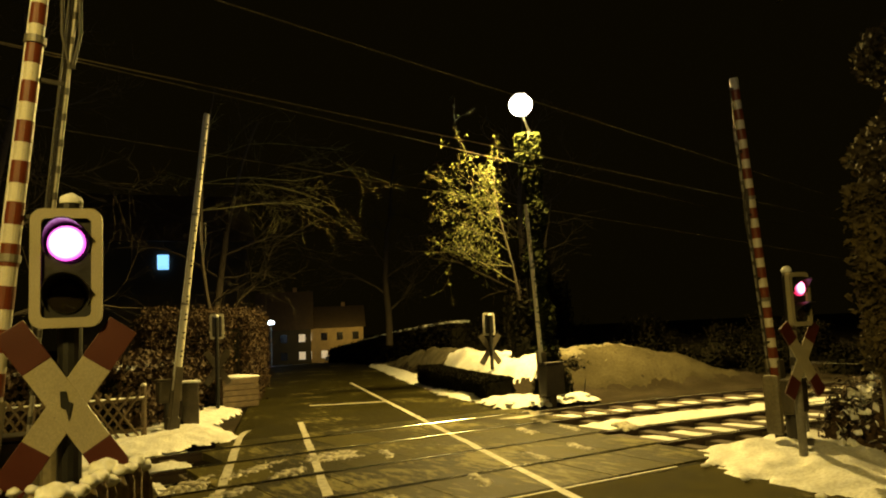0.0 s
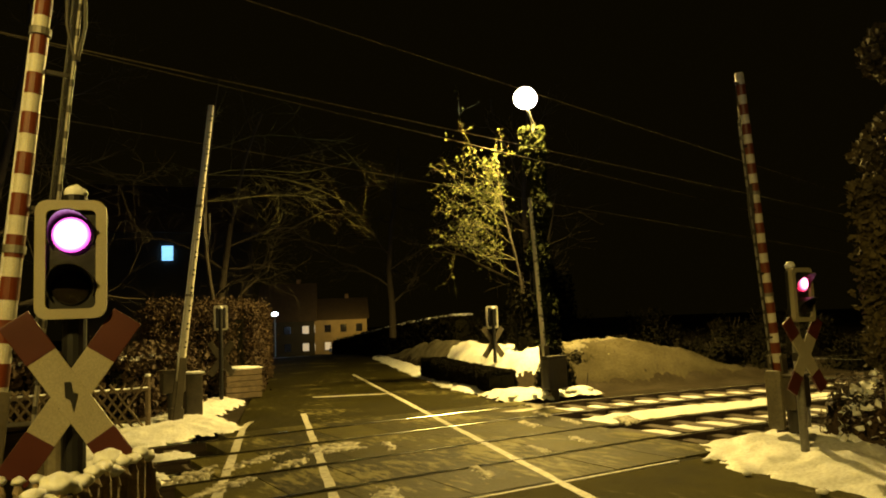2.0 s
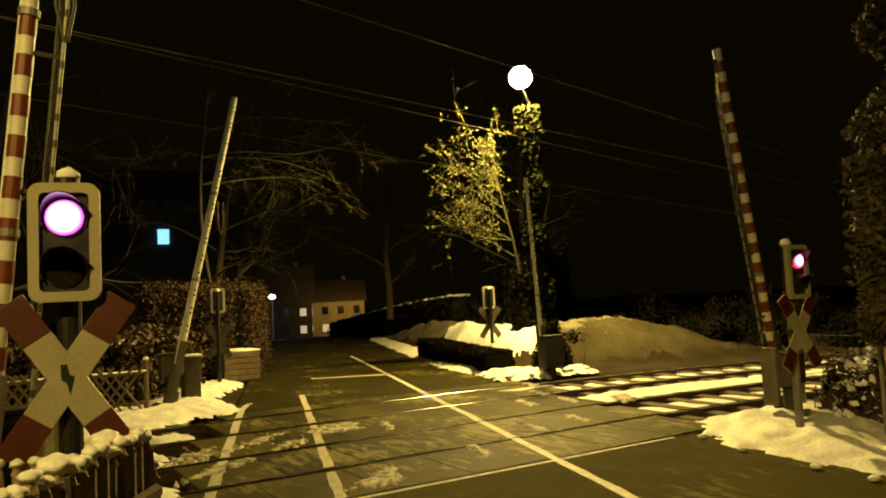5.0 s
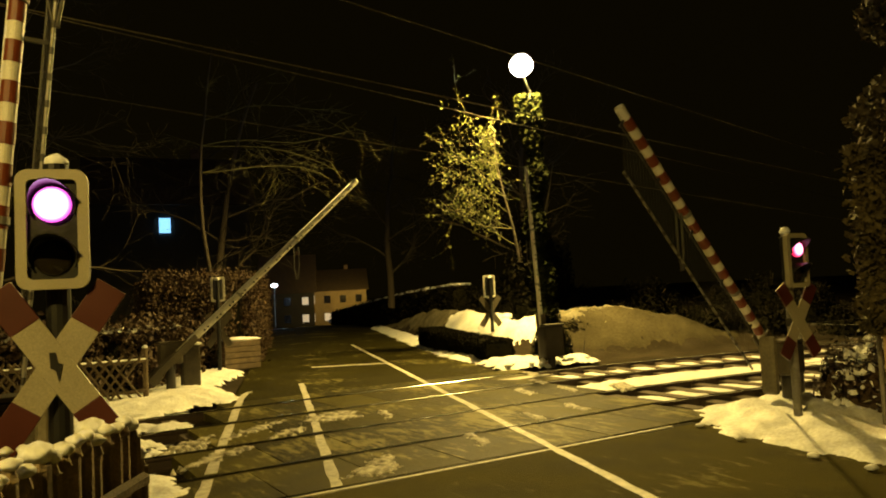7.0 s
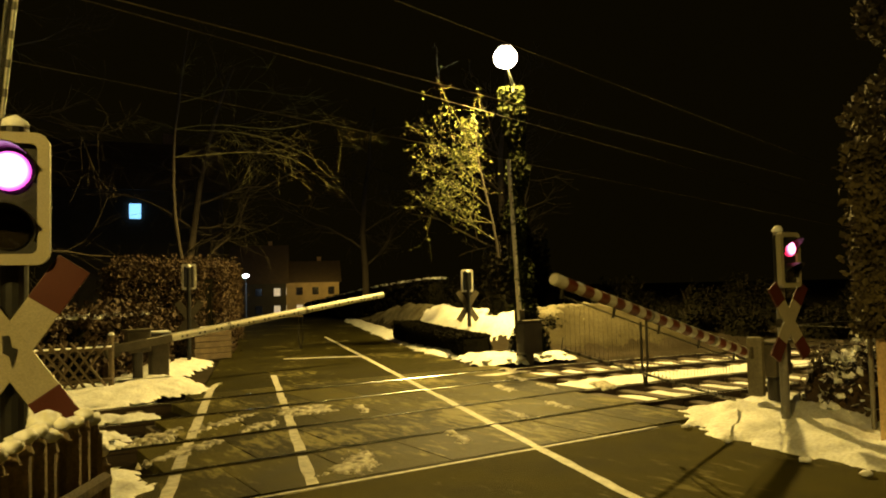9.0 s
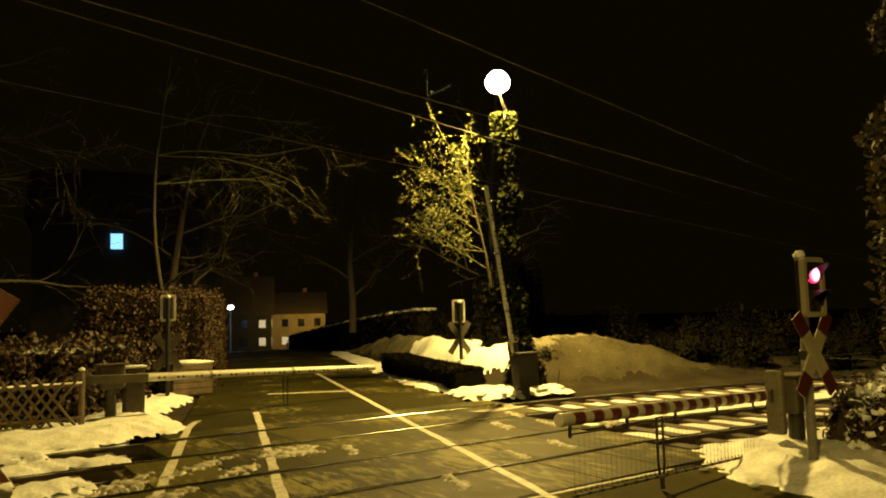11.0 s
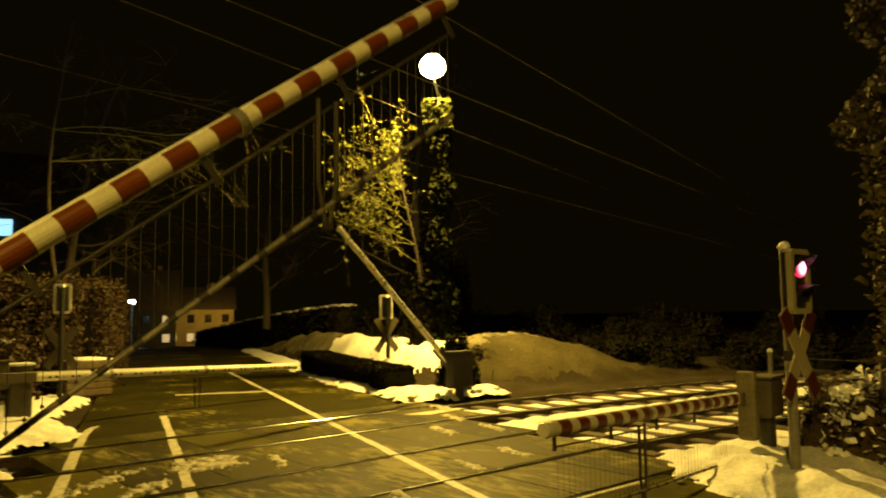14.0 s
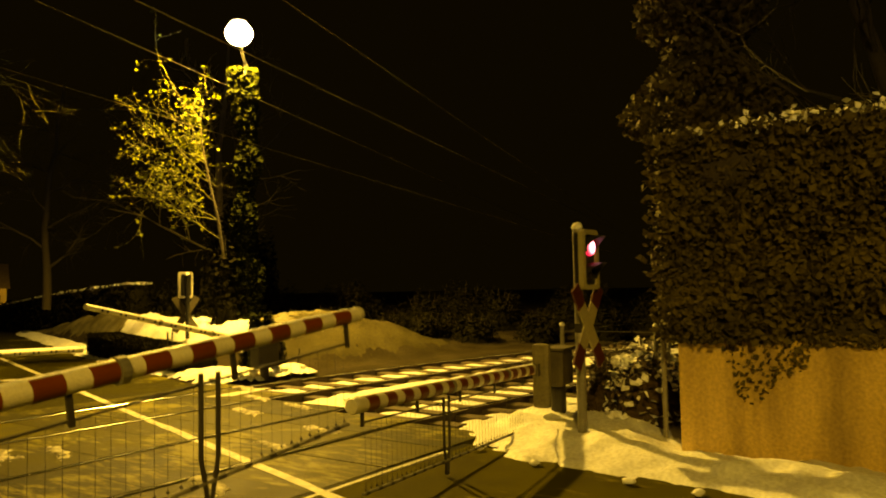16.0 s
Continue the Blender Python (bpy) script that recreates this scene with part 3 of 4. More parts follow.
def barrier(at, rz, length, zp, rows, label, hangers, pend, casing="dark_casing", back=False, r0=0.060, r1=0.046, off=0.17):
    t = thing("level_crossing_barrier", at, label, "barrier", "crossing barriers", rz)
    s = 0.0 if back else 0.17
    part("pedestal", rod((s - 0.05, 0.22, -0.1), (s - 0.05, 0.22, zp + 0.05), 0.095, 0.09, 14), "dark_steel", t)
    part("foot", box((0.36, 0.36, 0.08), (0.02, 0, 0.0), bevel=0.012), "concrete", t)
    wide, tall = (0.62, 0.72) if casing == "dark_steel" else (0.46, 0.42)
    part("drive_box", box((wide, 0.24, tall), (s - 0.04, 0.24, zp + 0.23 - tall / 2), bevel=0.05), casing, t, "grimy drive casing")
    part("drive_lid", box((wide + 0.05, 0.28, 0.03), (s - 0.04, 0.24, zp + 0.250), bevel=0.010), casing, t, "flat lid")
    if not back:
        part("front_cover", box((0.11, 0.22, 0.76), (0.37, 0.10, zp - 0.06), bevel=0.053), "box_grey", t, "pale rounded cover plate")
    boom = part("boom", rod((0.05, 0, 0), (length, 0, 0), r0, r1, 20), "white", t, "pale boom tube with dark studs" if back else "white boom tube with red bands", smooth=False)
    boom.location = (0, 0, zp)
    x = 0.26
    while x + 0.145 < length - 0.02 and not back:
        r = r0 + (r1 - r0) * (x + 0.07) / length + 0.003
        part("red_band", rod((x, 0, 0), (x + 0.145, 0, 0), r + 0.0005, r - 0.0005, 20), "red", boom)
        x += 0.27
    side = -1 if rz < 90 else 1
    x = 0.35
    while x < length - 0.15 and back:
        r = r0 + (r1 - r0) * x / length
        for dx in (0, 0.10):
            part("stud", rod((x + dx, side * (r - 0.004), -0.008), (x + dx, side * (r + 0.010), -0.008), 0.023, 0.020, 10), "black", boom)
        x += 0.36
    part("end_cap", rod((length - 0.01, 0, 0), (length + 0.03, 0, 0), r1 + 0.005, r1 - 0.004, 16), "white", boom)
    for u in (0.30, 0.62):
        part("clamp", rod((length * u, 0, 0), (length * u + 0.05, 0, 0), r0 + 0.008, r0 + 0.008, 16), "steel", boom)
    for yy in (-0.085, 0.085):
        part("fork", box((1.25, 0.03, 0.15), (-0.12, yy, 0), bevel=0.012), "dark_casing", boom)
    part("counterweight", box((0.26, 0.14, 0.26), (-0.60, 0, -0.01), bevel=0.03), "dark_casing", boom)
    part("snow_line", rod((length * 0.06, 0, r0 - 0.018), (length * 0.98, 0, r1 - 0.014), 0.030, 0.020, 8), "snow", boom, "thin ridge of snow on top")
    # skirt: a stiff strip on brackets, and wires that always hang straight down to a lower rail
    drop = 0.52
    x0, x1 = 0.75, length - 0.12
    for k in range(0 if back else 5):
        u = x0 + (x1 - x0) * k / 4
        part("bracket", box((0.03, 0.02, off), (u, 0, -off / 2 - 0.03), bevel=0.004), "dark_steel", boom)
    KEYED.append((boom, [(tt, pose(0, 0, zp, 0, -a, 0)) for tt, a in rows]))

    def hang(a, d):
        s, c = math.sin(radians(a)), math.cos(radians(a))
        return (-s * d, 0.0, -c * d)

    def rowset(xx, length_down):
        out = []
        for tt, a in rows:
            out.append((tt, pose(xx, 0, -off, 0, a, 0)))
        return out

    if not back:
        part("upper_rail", rod((x0, 0, -off), (x1, 0, -off), 0.008, 0.008, 8), "dark_steel", boom, "thin tube that carries the wires")
        bar = part("skirt_rail", striped_rail(x0, x1, 0.014), "steel", boom, "thin rail with dark sleeves")
        bar.data.materials.append(M["dark_steel"])
        KEYED.append((bar, [(tt, pose(hang(a, drop)[0], 0, -off + hang(a, drop)[2])) for tt, a in rows]))
    me = None
    for k in range(0 if back else hangers):
        u = x0 + (x1 - x0) * (k + 0.5) / hangers
        if me is None:
            w = part("hanging_wire", rod((-0.007, 0, -drop + 0.03), (0.007, 0, -drop + 0.03), 0.007, 0.007, 5, rod((0, 0, -drop), (0, 0, 0), 0.0016, 0.0016, 4)), "dark_steel", boom)
            me = w.data
        else:
            w = new("hanging_wire", me)
            w.parent = boom
        KEYED.append((w, rowset(u, drop)))
    # swinging support leg
    bm = rod((-0.055, 0, 0.05), (-0.055, 0, -0.40), 0.014, 0.014, 8)
    bm = rod((0.055, 0, 0.05), (0.055, 0, -0.40), 0.014, 0.014, 8, bm)
    bm = rod((-0.055, 0, -0.40), (-0.012, 0, -0.62), 0.013, 0.013, 8, bm)
    bm = rod((0.055, 0, -0.40), (0.012, 0, -0.62), 0.013, 0.013, 8, bm)
    bm = box((0.05, 0.03, 0.03), (0, 0, -0.625), bm=bm)
    leg = part("support_leg", bm, "dark_steel", boom)
    KEYED.append((leg, rowset(pend, 0)))
    return t


def ease(pts):
    return [(float(t), float(a)) for t, a in pts]


NR = ease([(0, 84), (4.35, 84), (4.8, 80.5), (5.3, 73), (5.8, 64.5), (6.4, 54.3), (7, 44.4), (7.5, 36), (8, 27.9), (8.5, 20.8), (9, 14.8), (9.5, 9), (10, 4.6), (10.6, 2.4), (11.2, 2.2), (16, 2.2)])
FL = ease([(0, 82.9), (4.35, 82.9), (4.8, 79), (5.3, 71.5), (5.8, 62.5), (6.4, 51.5), (7, 40.2), (7.5, 31), (8, 22.3), (8.5, 14.6), (9, 7.7), (9.5, 2.6), (10, -0.6), (10.6, -1.7), (11.2, -1.8), (16, -1.8)])
NL = ease([(0, 84.8), (10.7, 84.8), (11.1, 81.8), (11.5, 76.5), (12, 69.6), (12.5, 62), (13, 53.8), (13.5, 44.7), (14, 35.4), (14.5, 27.1), (15, 19.3), (15.5, 12.4), (16, 6.7)])
FR = ease([(0, 86.6), (9.3, 86.6), (10.2, 84.5), (11, 79), (11.5, 74.5), (12, 69), (12.5, 63), (13, 56), (13.5, 48.7), (14, 41.1), (14.5, 32.3), (15, 24.6), (15.5, 18.3), (16, 12.3)])
barrier((5.65, -3.0, 0.0), 189, 4.32, 0.68, NR, "red and white level crossing barrier with hanging wire skirt, in snow", 44, 2.78, r1=0.057, off=0.13)
barrier((-0.33, 5.95, 0.0), 9, 5.70, 0.80, FL, "red and white level crossing barrier at the far lane, in snow", 34, 3.4, back=True, r0=0.074, r1=0.060)
barrier((-3.46, -4.0, 0.1), 0, 4.56, 0.885, NL, "red and white level crossing barrier beside the picket fence", 48, 3.35)
barrier((7.59, 4.5, 0.0), 188, 3.95, 0.65, FR, "red and white level crossing barrier below the street lamp", 26, 2.2, casing="dark_steel", back=True, r0=0.055)


# ---- signals with warning crosses ----
def ring(w, h, border, depth, r):
    """A rounded rectangular frame round a hole."""
    def loop(bm, w, h, r, y):
        vs = []
        for cx, cz, a0 in ((w / 2 - r, h / 2 - r, 0), (-w / 2 + r, h / 2 - r, 90), (-w / 2 + r, -h / 2 + r, 180), (w / 2 - r, -h / 2 + r, 270)):
            for k in range(5):
                a = radians(a0 + k * 22.5)
                vs.append(bm.verts.new((cx + r * math.cos(a), y, cz + r * math.sin(a))))
        return vs
    bm = bmesh.new()
    o0, i0 = loop(bm, w, h, r, 0), loop(bm, w - 2 * border, h - 2 * border, r * 0.5, 0)
    o1, i1 = loop(bm, w, h, r, depth), loop(bm, w - 2 * border, h - 2 * border, r * 0.5, depth)
    n = len(o0)
    for k in range(n):
        j = (k + 1) % n
        for q in ((o0[k], o0[j], i0[j], i0[k]), (o1[j], o1[k], i1[k], i1[j]), (o0[j], o0[k], o1[k], o1[j]), (i0[k], i0[j], i1[j], i1[k])):
            bm.faces.new(q)
    bmesh.ops.recalc_face_normals(bm, faces=bm.faces)
    return bm


def signal(at, rz, zc, cross_z, top, glow, label, bolt=True, pole_r=0.05, back=False):
    t = thing("crossing_signal", at, label, "traffic signal", "crossing signals", rz)
    W, Hh = 0.345, 0.63
    part("pole", rod((0, 0.1, -0.15), (0, 0.1, top), pole_r, pole_r, 14), "black" if bolt or back else "steel", t)
    part("snow_cap", blob((0.062, 0.062, 0.05), (0, 0.1, top + 0.01), 3), "snow", t, "rounded cap of snow")
    part("backboard", box((W - (0.13 if back else 0.05), 0.10, Hh - (0.13 if back else 0.05)), (0, 0.02, zc), bevel=0.02), "black", t, "black signal casing")
    f = part("border", ring(W, Hh, 0.052, 0.06, 0.06), "white" if back else "cross_white", t, "white reflective border")
    f.location = (0, -0.06, zc)
    lens = part("red_lens", blob((0.095, 0.045, 0.095), (0, -0.045, zc + 0.13), 1, 0.0, 3), glow or "glass_dark", t, "", True)
    part("yellow_lens", blob((0.095, 0.025, 0.095), (0, -0.035, zc - 0.15), 1, 0.0, 3), "glass_dark", t, "unlit dark lens", True)
    for dz in (0.13, -0.15):
        bm = bmesh.new()
        ra, n, prev = 0.118, 14, None
        for k in range(n + 1):
            a = radians(-25 + 230 * k / n)
            ring_v = [bm.verts.new((rr * math.cos(a), yy, zc + dz + rr * math.sin(a))) for rr, yy in ((ra, -0.03), (ra, -0.03 - 0.19 * (0.22 + 0.78 * max(0.0, math.sin(a)) ** 1.3)), (ra - 0.006, -0.03 - 0.19 * (0.22 + 0.78 * max(0.0, math.sin(a)) ** 1.3)), (ra - 0.006, -0.03))]
            if prev:
                for q in range(4):
                    bm.faces.new((prev[q], prev[(q + 1) % 4], ring_v[(q + 1) % 4], ring_v[q]))
            prev = ring_v
        part("hood", bm, "black", t)
    # the cross of two tilted bars, red at their ends
    ang = 56
    for k, s in enumerate((1, -1)):
        b = part("cross_bar", box((0.98, 0.018, 0.16), bevel=0.004), "dark_casing" if back else "cross_white", t, "bare grey back of the bar" if back else "white bar with red ends")
        b.matrix_basis = pose(0, 0.0 - 0.003 * k, cross_z, 0, -ang * s, 0)
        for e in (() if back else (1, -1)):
            part("red_end", box((0.24, 0.024, 0.164), (e * 0.373, 0, 0), bevel=0.004), "shaded_red", b)
    part("collar", box((0.13, 0.14, 0.10), (0, 0.06, cross_z - 0.02), bevel=0.01), "dark_steel", t)
    if bolt:
        bm = bmesh.new()
        P = ((-0.035, 0.083), (-0.002, 0.083), (0.010, 0.022), (0.036, 0.012), (0.014, -0.088), (-0.002, -0.024), (-0.030, -0.008))
        a = [bm.verts.new((x * 0.9, -0.019, cross_z + z * 0.9)) for x, z in P]
        b = [bm.verts.new((x * 0.9, -0.014, cross_z + z * 0.9)) for x, z in P]
        bm.faces.new(a)
        bm.faces.new(b[::-1])
        for i in range(len(P)):
            j = (i + 1) % len(P)
            bm.faces.new((a[j], a[i], b[i], b[j]))
        bmesh.ops.recalc_face_normals(bm, faces=bm.faces)
        part("flash_sign", bm, "black", t, "dark lightning flash")
    return t


signal((-3.08, -5.02, 0.0), -12, 2.215, 1.495, 2.58, "red_glow", "crossing signal showing red above a warning cross by the fence", pole_r=0.062)
signal((4.68, -4.04, 0.05), -4, 1.90, 1.20, 2.24, "red_dim", "crossing signal showing red above a cross in a snow mound", bolt=False)
signal((1.44, 9.70, 0.0), 163, 2.12, 1.10, 2.36, None, "back of a crossing signal and warning cross by the hedge", bolt=False, back=True)
signal((8.55, 8.0, 0.75), 163, 1.12, 0.42, 1.36, None, "back of a crossing signal and warning cross on the snow bank", bolt=False, back=True)


# ---- street lamps ----
def street_lamp(at, top, label, reach, ivy):
    t = thing("street_lamp", at, label, "street lamp", "street lamps")
    part("pole", rod((0, 0, -0.5), (0, 0, top - 0.45), 0.10, 0.05, 14), "dark_steel", t)
    part("arm", rod((0, 0, top - 0.50), (reach[0], reach[1], top - 0.18), 0.035, 0.03, 10), "steel", t)
    part("hood", blob((0.20, 0.20, 0.035), (reach[0], reach[1], top + 0.28), 2, 0.0), "steel", t, "lamp housing lid")
    # bowl is drawn larger than the fitting, to the spread of its glare
    part("globe", blob((0.32, 0.32, 0.29), (reach[0], reach[1], top), 1, 0.0, 4), "lamp_glow", t, "glowing lamp bowl, enlarged to the size of its glare", True).visible_shadow = False
    if ivy:
        rng = np.random.default_rng(5)
        n, height = 7000, top - 0.65
        z = height * rng.random(n) ** 0.8
        clump = np.where(z > height - 0.75, 0.16, 0.0)
        r = 0.10 + (0.10 + 0.14 * np.sin(z * 2.3 + 1) ** 2 + clump) * rng.random(n) ** 0.6 + 0.25 * rng.random(n) * np.clip(1 - z / 3.2, 0, 1)
        a = rng.uniform(0, 2 * np.pi, n)
        quads("ivy", np.stack([r * np.cos(a) + 0.08 * np.sin(z * 1.7), r * np.sin(a), z], 1), 0.05, "evergreen_ivy", t, 7, "dense ivy climbing the pole")
    return t


street_lamp((9.88, 7.38, 0.5), 7.38, "tall street lamp with glowing head on an ivy-clad pole", (-0.76, -0.66), True)
street_lamp((-8.4, -11.2, -0.1), 7.4, "unseen street lamp with glowing head, assumed behind the view", (0.4, 0.4), False)


# ---- trees ----
def tube(verts, faces, pts, radii, n):
    base = len(verts)
    for i, (p, r) in enumerate(zip(pts, radii)):
        d = (pts[min(i + 1, len(pts) - 1)] - pts[max(i - 1, 0)]).normalized()
        u = d.orthogonal().normalized()
        w = d.cross(u)
        for k in range(n):
            a = 2 * math.pi * k / n
            verts.append(tuple(p + (u * math.cos(a) + w * math.sin(a)) * r))
    for i in range(len(pts) - 1):
        for k in range(n):
            j = (k + 1) % n
            faces.append((base + i * n + k, base + i * n + j, base + (i + 1) * n + j, base + (i + 1) * n + k))


def limb(rng, start, way, length, r, steps, curl, rise):
    pts, radii, p, d = [start.copy()], [r], start.copy(), way.normalized()
    for i in range(steps):
        d = (d + Vector((rng.gauss(0, curl), rng.gauss(0, curl), rng.gauss(0, curl) + rise))).normalized()
        p = p + d * (length / steps)
        pts.append(p.copy())
        radii.append(r * (1 - 0.8 * (i + 1) / steps))
    return pts, radii


def tree(name, at, height, r, label, seed, limbs, spread, levels=3, leaves=0, leaf_mat="leaf", start=0.28, lean=(0, 0, 0), extra=(), twig_r=0.006, kids=(6, 6, 5), droop=0.0, leaf_size=0.035, twig_mat="twig", aim=(0, 0), curl=0.15):
    rng = random.Random(seed)
    t = thing(name, at, label, "tree", "bare trees")
    tv, tf, bv, bf, tips = [], [], [], [], []
    up = Vector((lean[0], lean[1], 1))
    pts, radii = limb(rng, Vector((0, 0, -0.3)), up, height, r, 12, 0.05, 0.08)
    tube(tv, tf, pts, radii, 9)

    def grow(p0, d, length, rr, level):
        steps = 7 if level == 1 else (5 if level == 2 else 4)
        ps, rs = limb(rng, p0, d, length, rr, steps, curl if level == 1 else 0.22, 0.05 - droop)
        tube(bv, bf, ps, [max(twig_r * 0.6, q) for q in rs], 5 if level == 1 else 3)
        tips.extend(ps[2:])
        if level < levels:
            for k in range(kids[level - 1]):
                i = rng.randint(1, steps - 1)
                side = (ps[i] - ps[i - 1]).normalized()
                turn = Vector((rng.gauss(0, 1), rng.gauss(0, 1), rng.gauss(0, 0.7)))
                turn = (turn - side * turn.dot(side)).normalized()
                grow(ps[i], side * 0.75 + turn * 0.75, length * rng.uniform(0.35, 0.6), max(twig_r, rs[i] * 0.55), level + 1)

    for k in range(limbs):
        u = start + (0.97 - start) * (k + rng.random() * 0.5) / limbs
        i = min(len(pts) - 2, int(u * 12))
        a = k * 2.4 + rng.uniform(-0.4, 0.4)
        d = Vector((math.cos(a) + aim[0], math.sin(a) + aim[1], rng.uniform(0.25, 0.8)))
        grow(pts[i], d, spread * (1.1 - 0.55 * u) * rng.uniform(0.7, 1.1), max(0.012, radii[i] * 0.38), 1)
    for z, d, ln in extra:
        i = min(len(pts) - 2, max(1, int(z / height * 12)))
        grow(pts[i], Vector(d), ln, radii[i] * 0.34, 1)
    for nm, v, f, m in (("trunk", tv, tf, "bark"), ("branch_work", bv, bf, twig_mat)):
        me = bpy.data.meshes.new(nm)
        me.from_pydata(v, [], f)
        for p in me.polygons:
            p.use_smooth = True
        link(nm, me, m, t)
    if leaves:
        c = [tips[rng.randrange(len(tips))] + Vector((rng.gauss(0, 0.07), rng.gauss(0, 0.07), rng.gauss(0, 0.07))) for _ in range(leaves)]
        quads("leaves", [tuple(p) for p in c], leaf_size, leaf_mat, t, seed)
    return t


# these two trees carry lamplight in the paler colour of their twigs
tree("young_tree", (9.76, 7.95, 0.9), 5.8, 0.062, "half-bare young tree with lit yellowish leaves on the snow bank", 5, 3, 1.1, leaves=1300, leaf_size=0.030, kids=(7, 4, 2), start=0.75, twig_r=0.0038, twig_mat="lit_twig", aim=(-0.9, 0.3), droop=0.045, curl=0.07,
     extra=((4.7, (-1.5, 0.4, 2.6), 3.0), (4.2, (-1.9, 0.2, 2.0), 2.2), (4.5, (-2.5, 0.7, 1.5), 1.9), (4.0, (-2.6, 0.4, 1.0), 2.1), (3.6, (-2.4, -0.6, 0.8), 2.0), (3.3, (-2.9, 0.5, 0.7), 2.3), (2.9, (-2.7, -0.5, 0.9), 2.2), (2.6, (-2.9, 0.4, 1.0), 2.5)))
tree("bare_tree", (2.3, 12.6, -0.1), 10.5, 0.085, "bare tree with long drooping branches lit over the road", 12, 3, 2.0, start=0.6, twig_r=0.0034, kids=(6, 5, 3), twig_mat="lit_twig", curl=0.11,
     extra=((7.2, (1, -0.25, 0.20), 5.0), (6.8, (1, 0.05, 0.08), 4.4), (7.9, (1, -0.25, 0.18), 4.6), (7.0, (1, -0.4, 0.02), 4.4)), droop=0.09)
tree("bare_tree", (3.6, 20.0, -0.1), 11, 0.2, "bare tree with drooping branches behind the road", 24, 13, 5.5, start=0.25, twig_r=0.006, kids=(8, 6, 4), droop=0.07)
tree("bare_tree", (-4.0, 11.5, -0.1), 11, 0.22, "dark bare tree in the garden behind the fence", 31, 12, 5.0, start=0.3, twig_r=0.006, kids=(8, 6, 4), droop=0.06)
tree("bare_tree", (-8.0, 14.0, -0.1), 12, 0.22, "dark bare tree in the garden behind the fence", 41, 12, 5.2, start=0.3, twig_r=0.007, droop=0.05)
tree("bare_tree", (13.5, 24.0, 1.4), 10, 0.18, "dark bare tree on the snow bank", 54, 12, 4.8, start=0.2, twig_r=0.006, kids=(8, 6, 4), droop=0.07)
tree("bare_tree", (17.0, 17.0, 1.9), 10, 0.2, "dark bare tree on the snow bank", 61, 12, 4.5, start=0.15, twig_r=0.009)
tree("bare_tree", (7.0, -7.5, -0.1), 8.0, 0.16, "bare tree behind the ivy hedge", 71, 11, 4.0, start=0.4, twig_r=0.008)


# ---- hedges and bushes ----
def hedge(name, line, height, width, mat, label, seed, density=700, size=0.035, snow_top=0.0, base=0.0, group="hedges", ragged=0.08, core=0.75):
    """A clipped hedge along a line of plan points, with its own height at each (x, y, top)."""
    t = thing(name, (0, 0, 0), label, "hedge", group)
    rng = np.random.default_rng(seed)
    pts, snowp = [], []
    bm = bmesh.new()
    for (x0, y0, h0), (x1, y1, h1) in zip(line, line[1:]):
        ln = math.hypot(x1 - x0, y1 - y0)
        nx, ny = -(y1 - y0) / ln, (x1 - x0) / ln
        n = int(density * ln * (height + width))
        u, w, q = rng.random(n), rng.uniform(-1, 1, n), rng.random(n)
        side = rng.random(n) < height / (height + width / 2)
        off = np.where(side, np.sign(w) * width / 2, w * width / 2) + rng.normal(0, ragged, n)
        z = np.where(side, q * height, height) + rng.normal(0, ragged * 0.7, n)
        hh = base + (h0 + (h1 - h0) * u)
        P = np.stack([x0 + (x1 - x0) * u + nx * off, y0 + (y1 - y0) * u + ny * off, hh + z], 1)
        pts.append(P)
        if snow_top:
            m = int(n * snow_top)
            u, w = rng.random(m), rng.uniform(-0.5, 0.5, m)
            snowp.append(np.stack([x0 + (x1 - x0) * u + nx * w * width, y0 + (y1 - y0) * u + ny * w * width, base + (h0 + (h1 - h0) * u) + height + 0.03 + rng.normal(0, 0.015, m)], 1))
        a = math.degrees(math.atan2(y1 - y0, x1 - x0))
        corners = []
        k = core
        for (xx, yy, h) in ((x0, y0, h0), (x1, y1, h1)):
            for s in (-1, 1):
                for zz in (-0.1, height * 0.85):
                    corners.append(bm.verts.new((xx + nx * s * width / 2 * k, yy + ny * s * width / 2 * k, base + h + zz)))
        A = corners
        for f in ((0, 1, 3, 2), (4, 6, 7, 5), (0, 4, 5, 1), (2, 3, 7, 6), (1, 5, 7, 3), (0, 2, 6, 4)):
            bm.faces.new([A[i] for i in f])
    for (x, y, h), (xn, yn, _) in ((line[0], line[1]), (line[-1], line[-2])):
        ln = math.hypot(xn - x, yn - y)
        n = int(density * width * height)
        w = rng.uniform(-0.5, 0.5, n) * width
        out = -0.05 + rng.normal(0, ragged, n)
        pts.append(np.stack([x - (xn - x) / ln * out - (yn - y) / ln * w, y - (yn - y) / ln * out + (xn - x) / ln * w, base + h + rng.random(n) * height], 1))
    bmesh.ops.recalc_face_normals(bm, faces=bm.faces)
    # solid near-black core, added to close the view between the leaves
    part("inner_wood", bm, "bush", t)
    quads("leaves", np.concatenate(pts), size, mat, t, seed)
    if snow_top:
        quads("snow_cover", np.concatenate(snowp), size * 1.5, "snow", t, seed + 1, "snow lying on the hedge", up=2.5, long=1.0)
    return t


def gz(x, y):
    return float(ground_z(np.array(float(x)), np.array(float(y))))


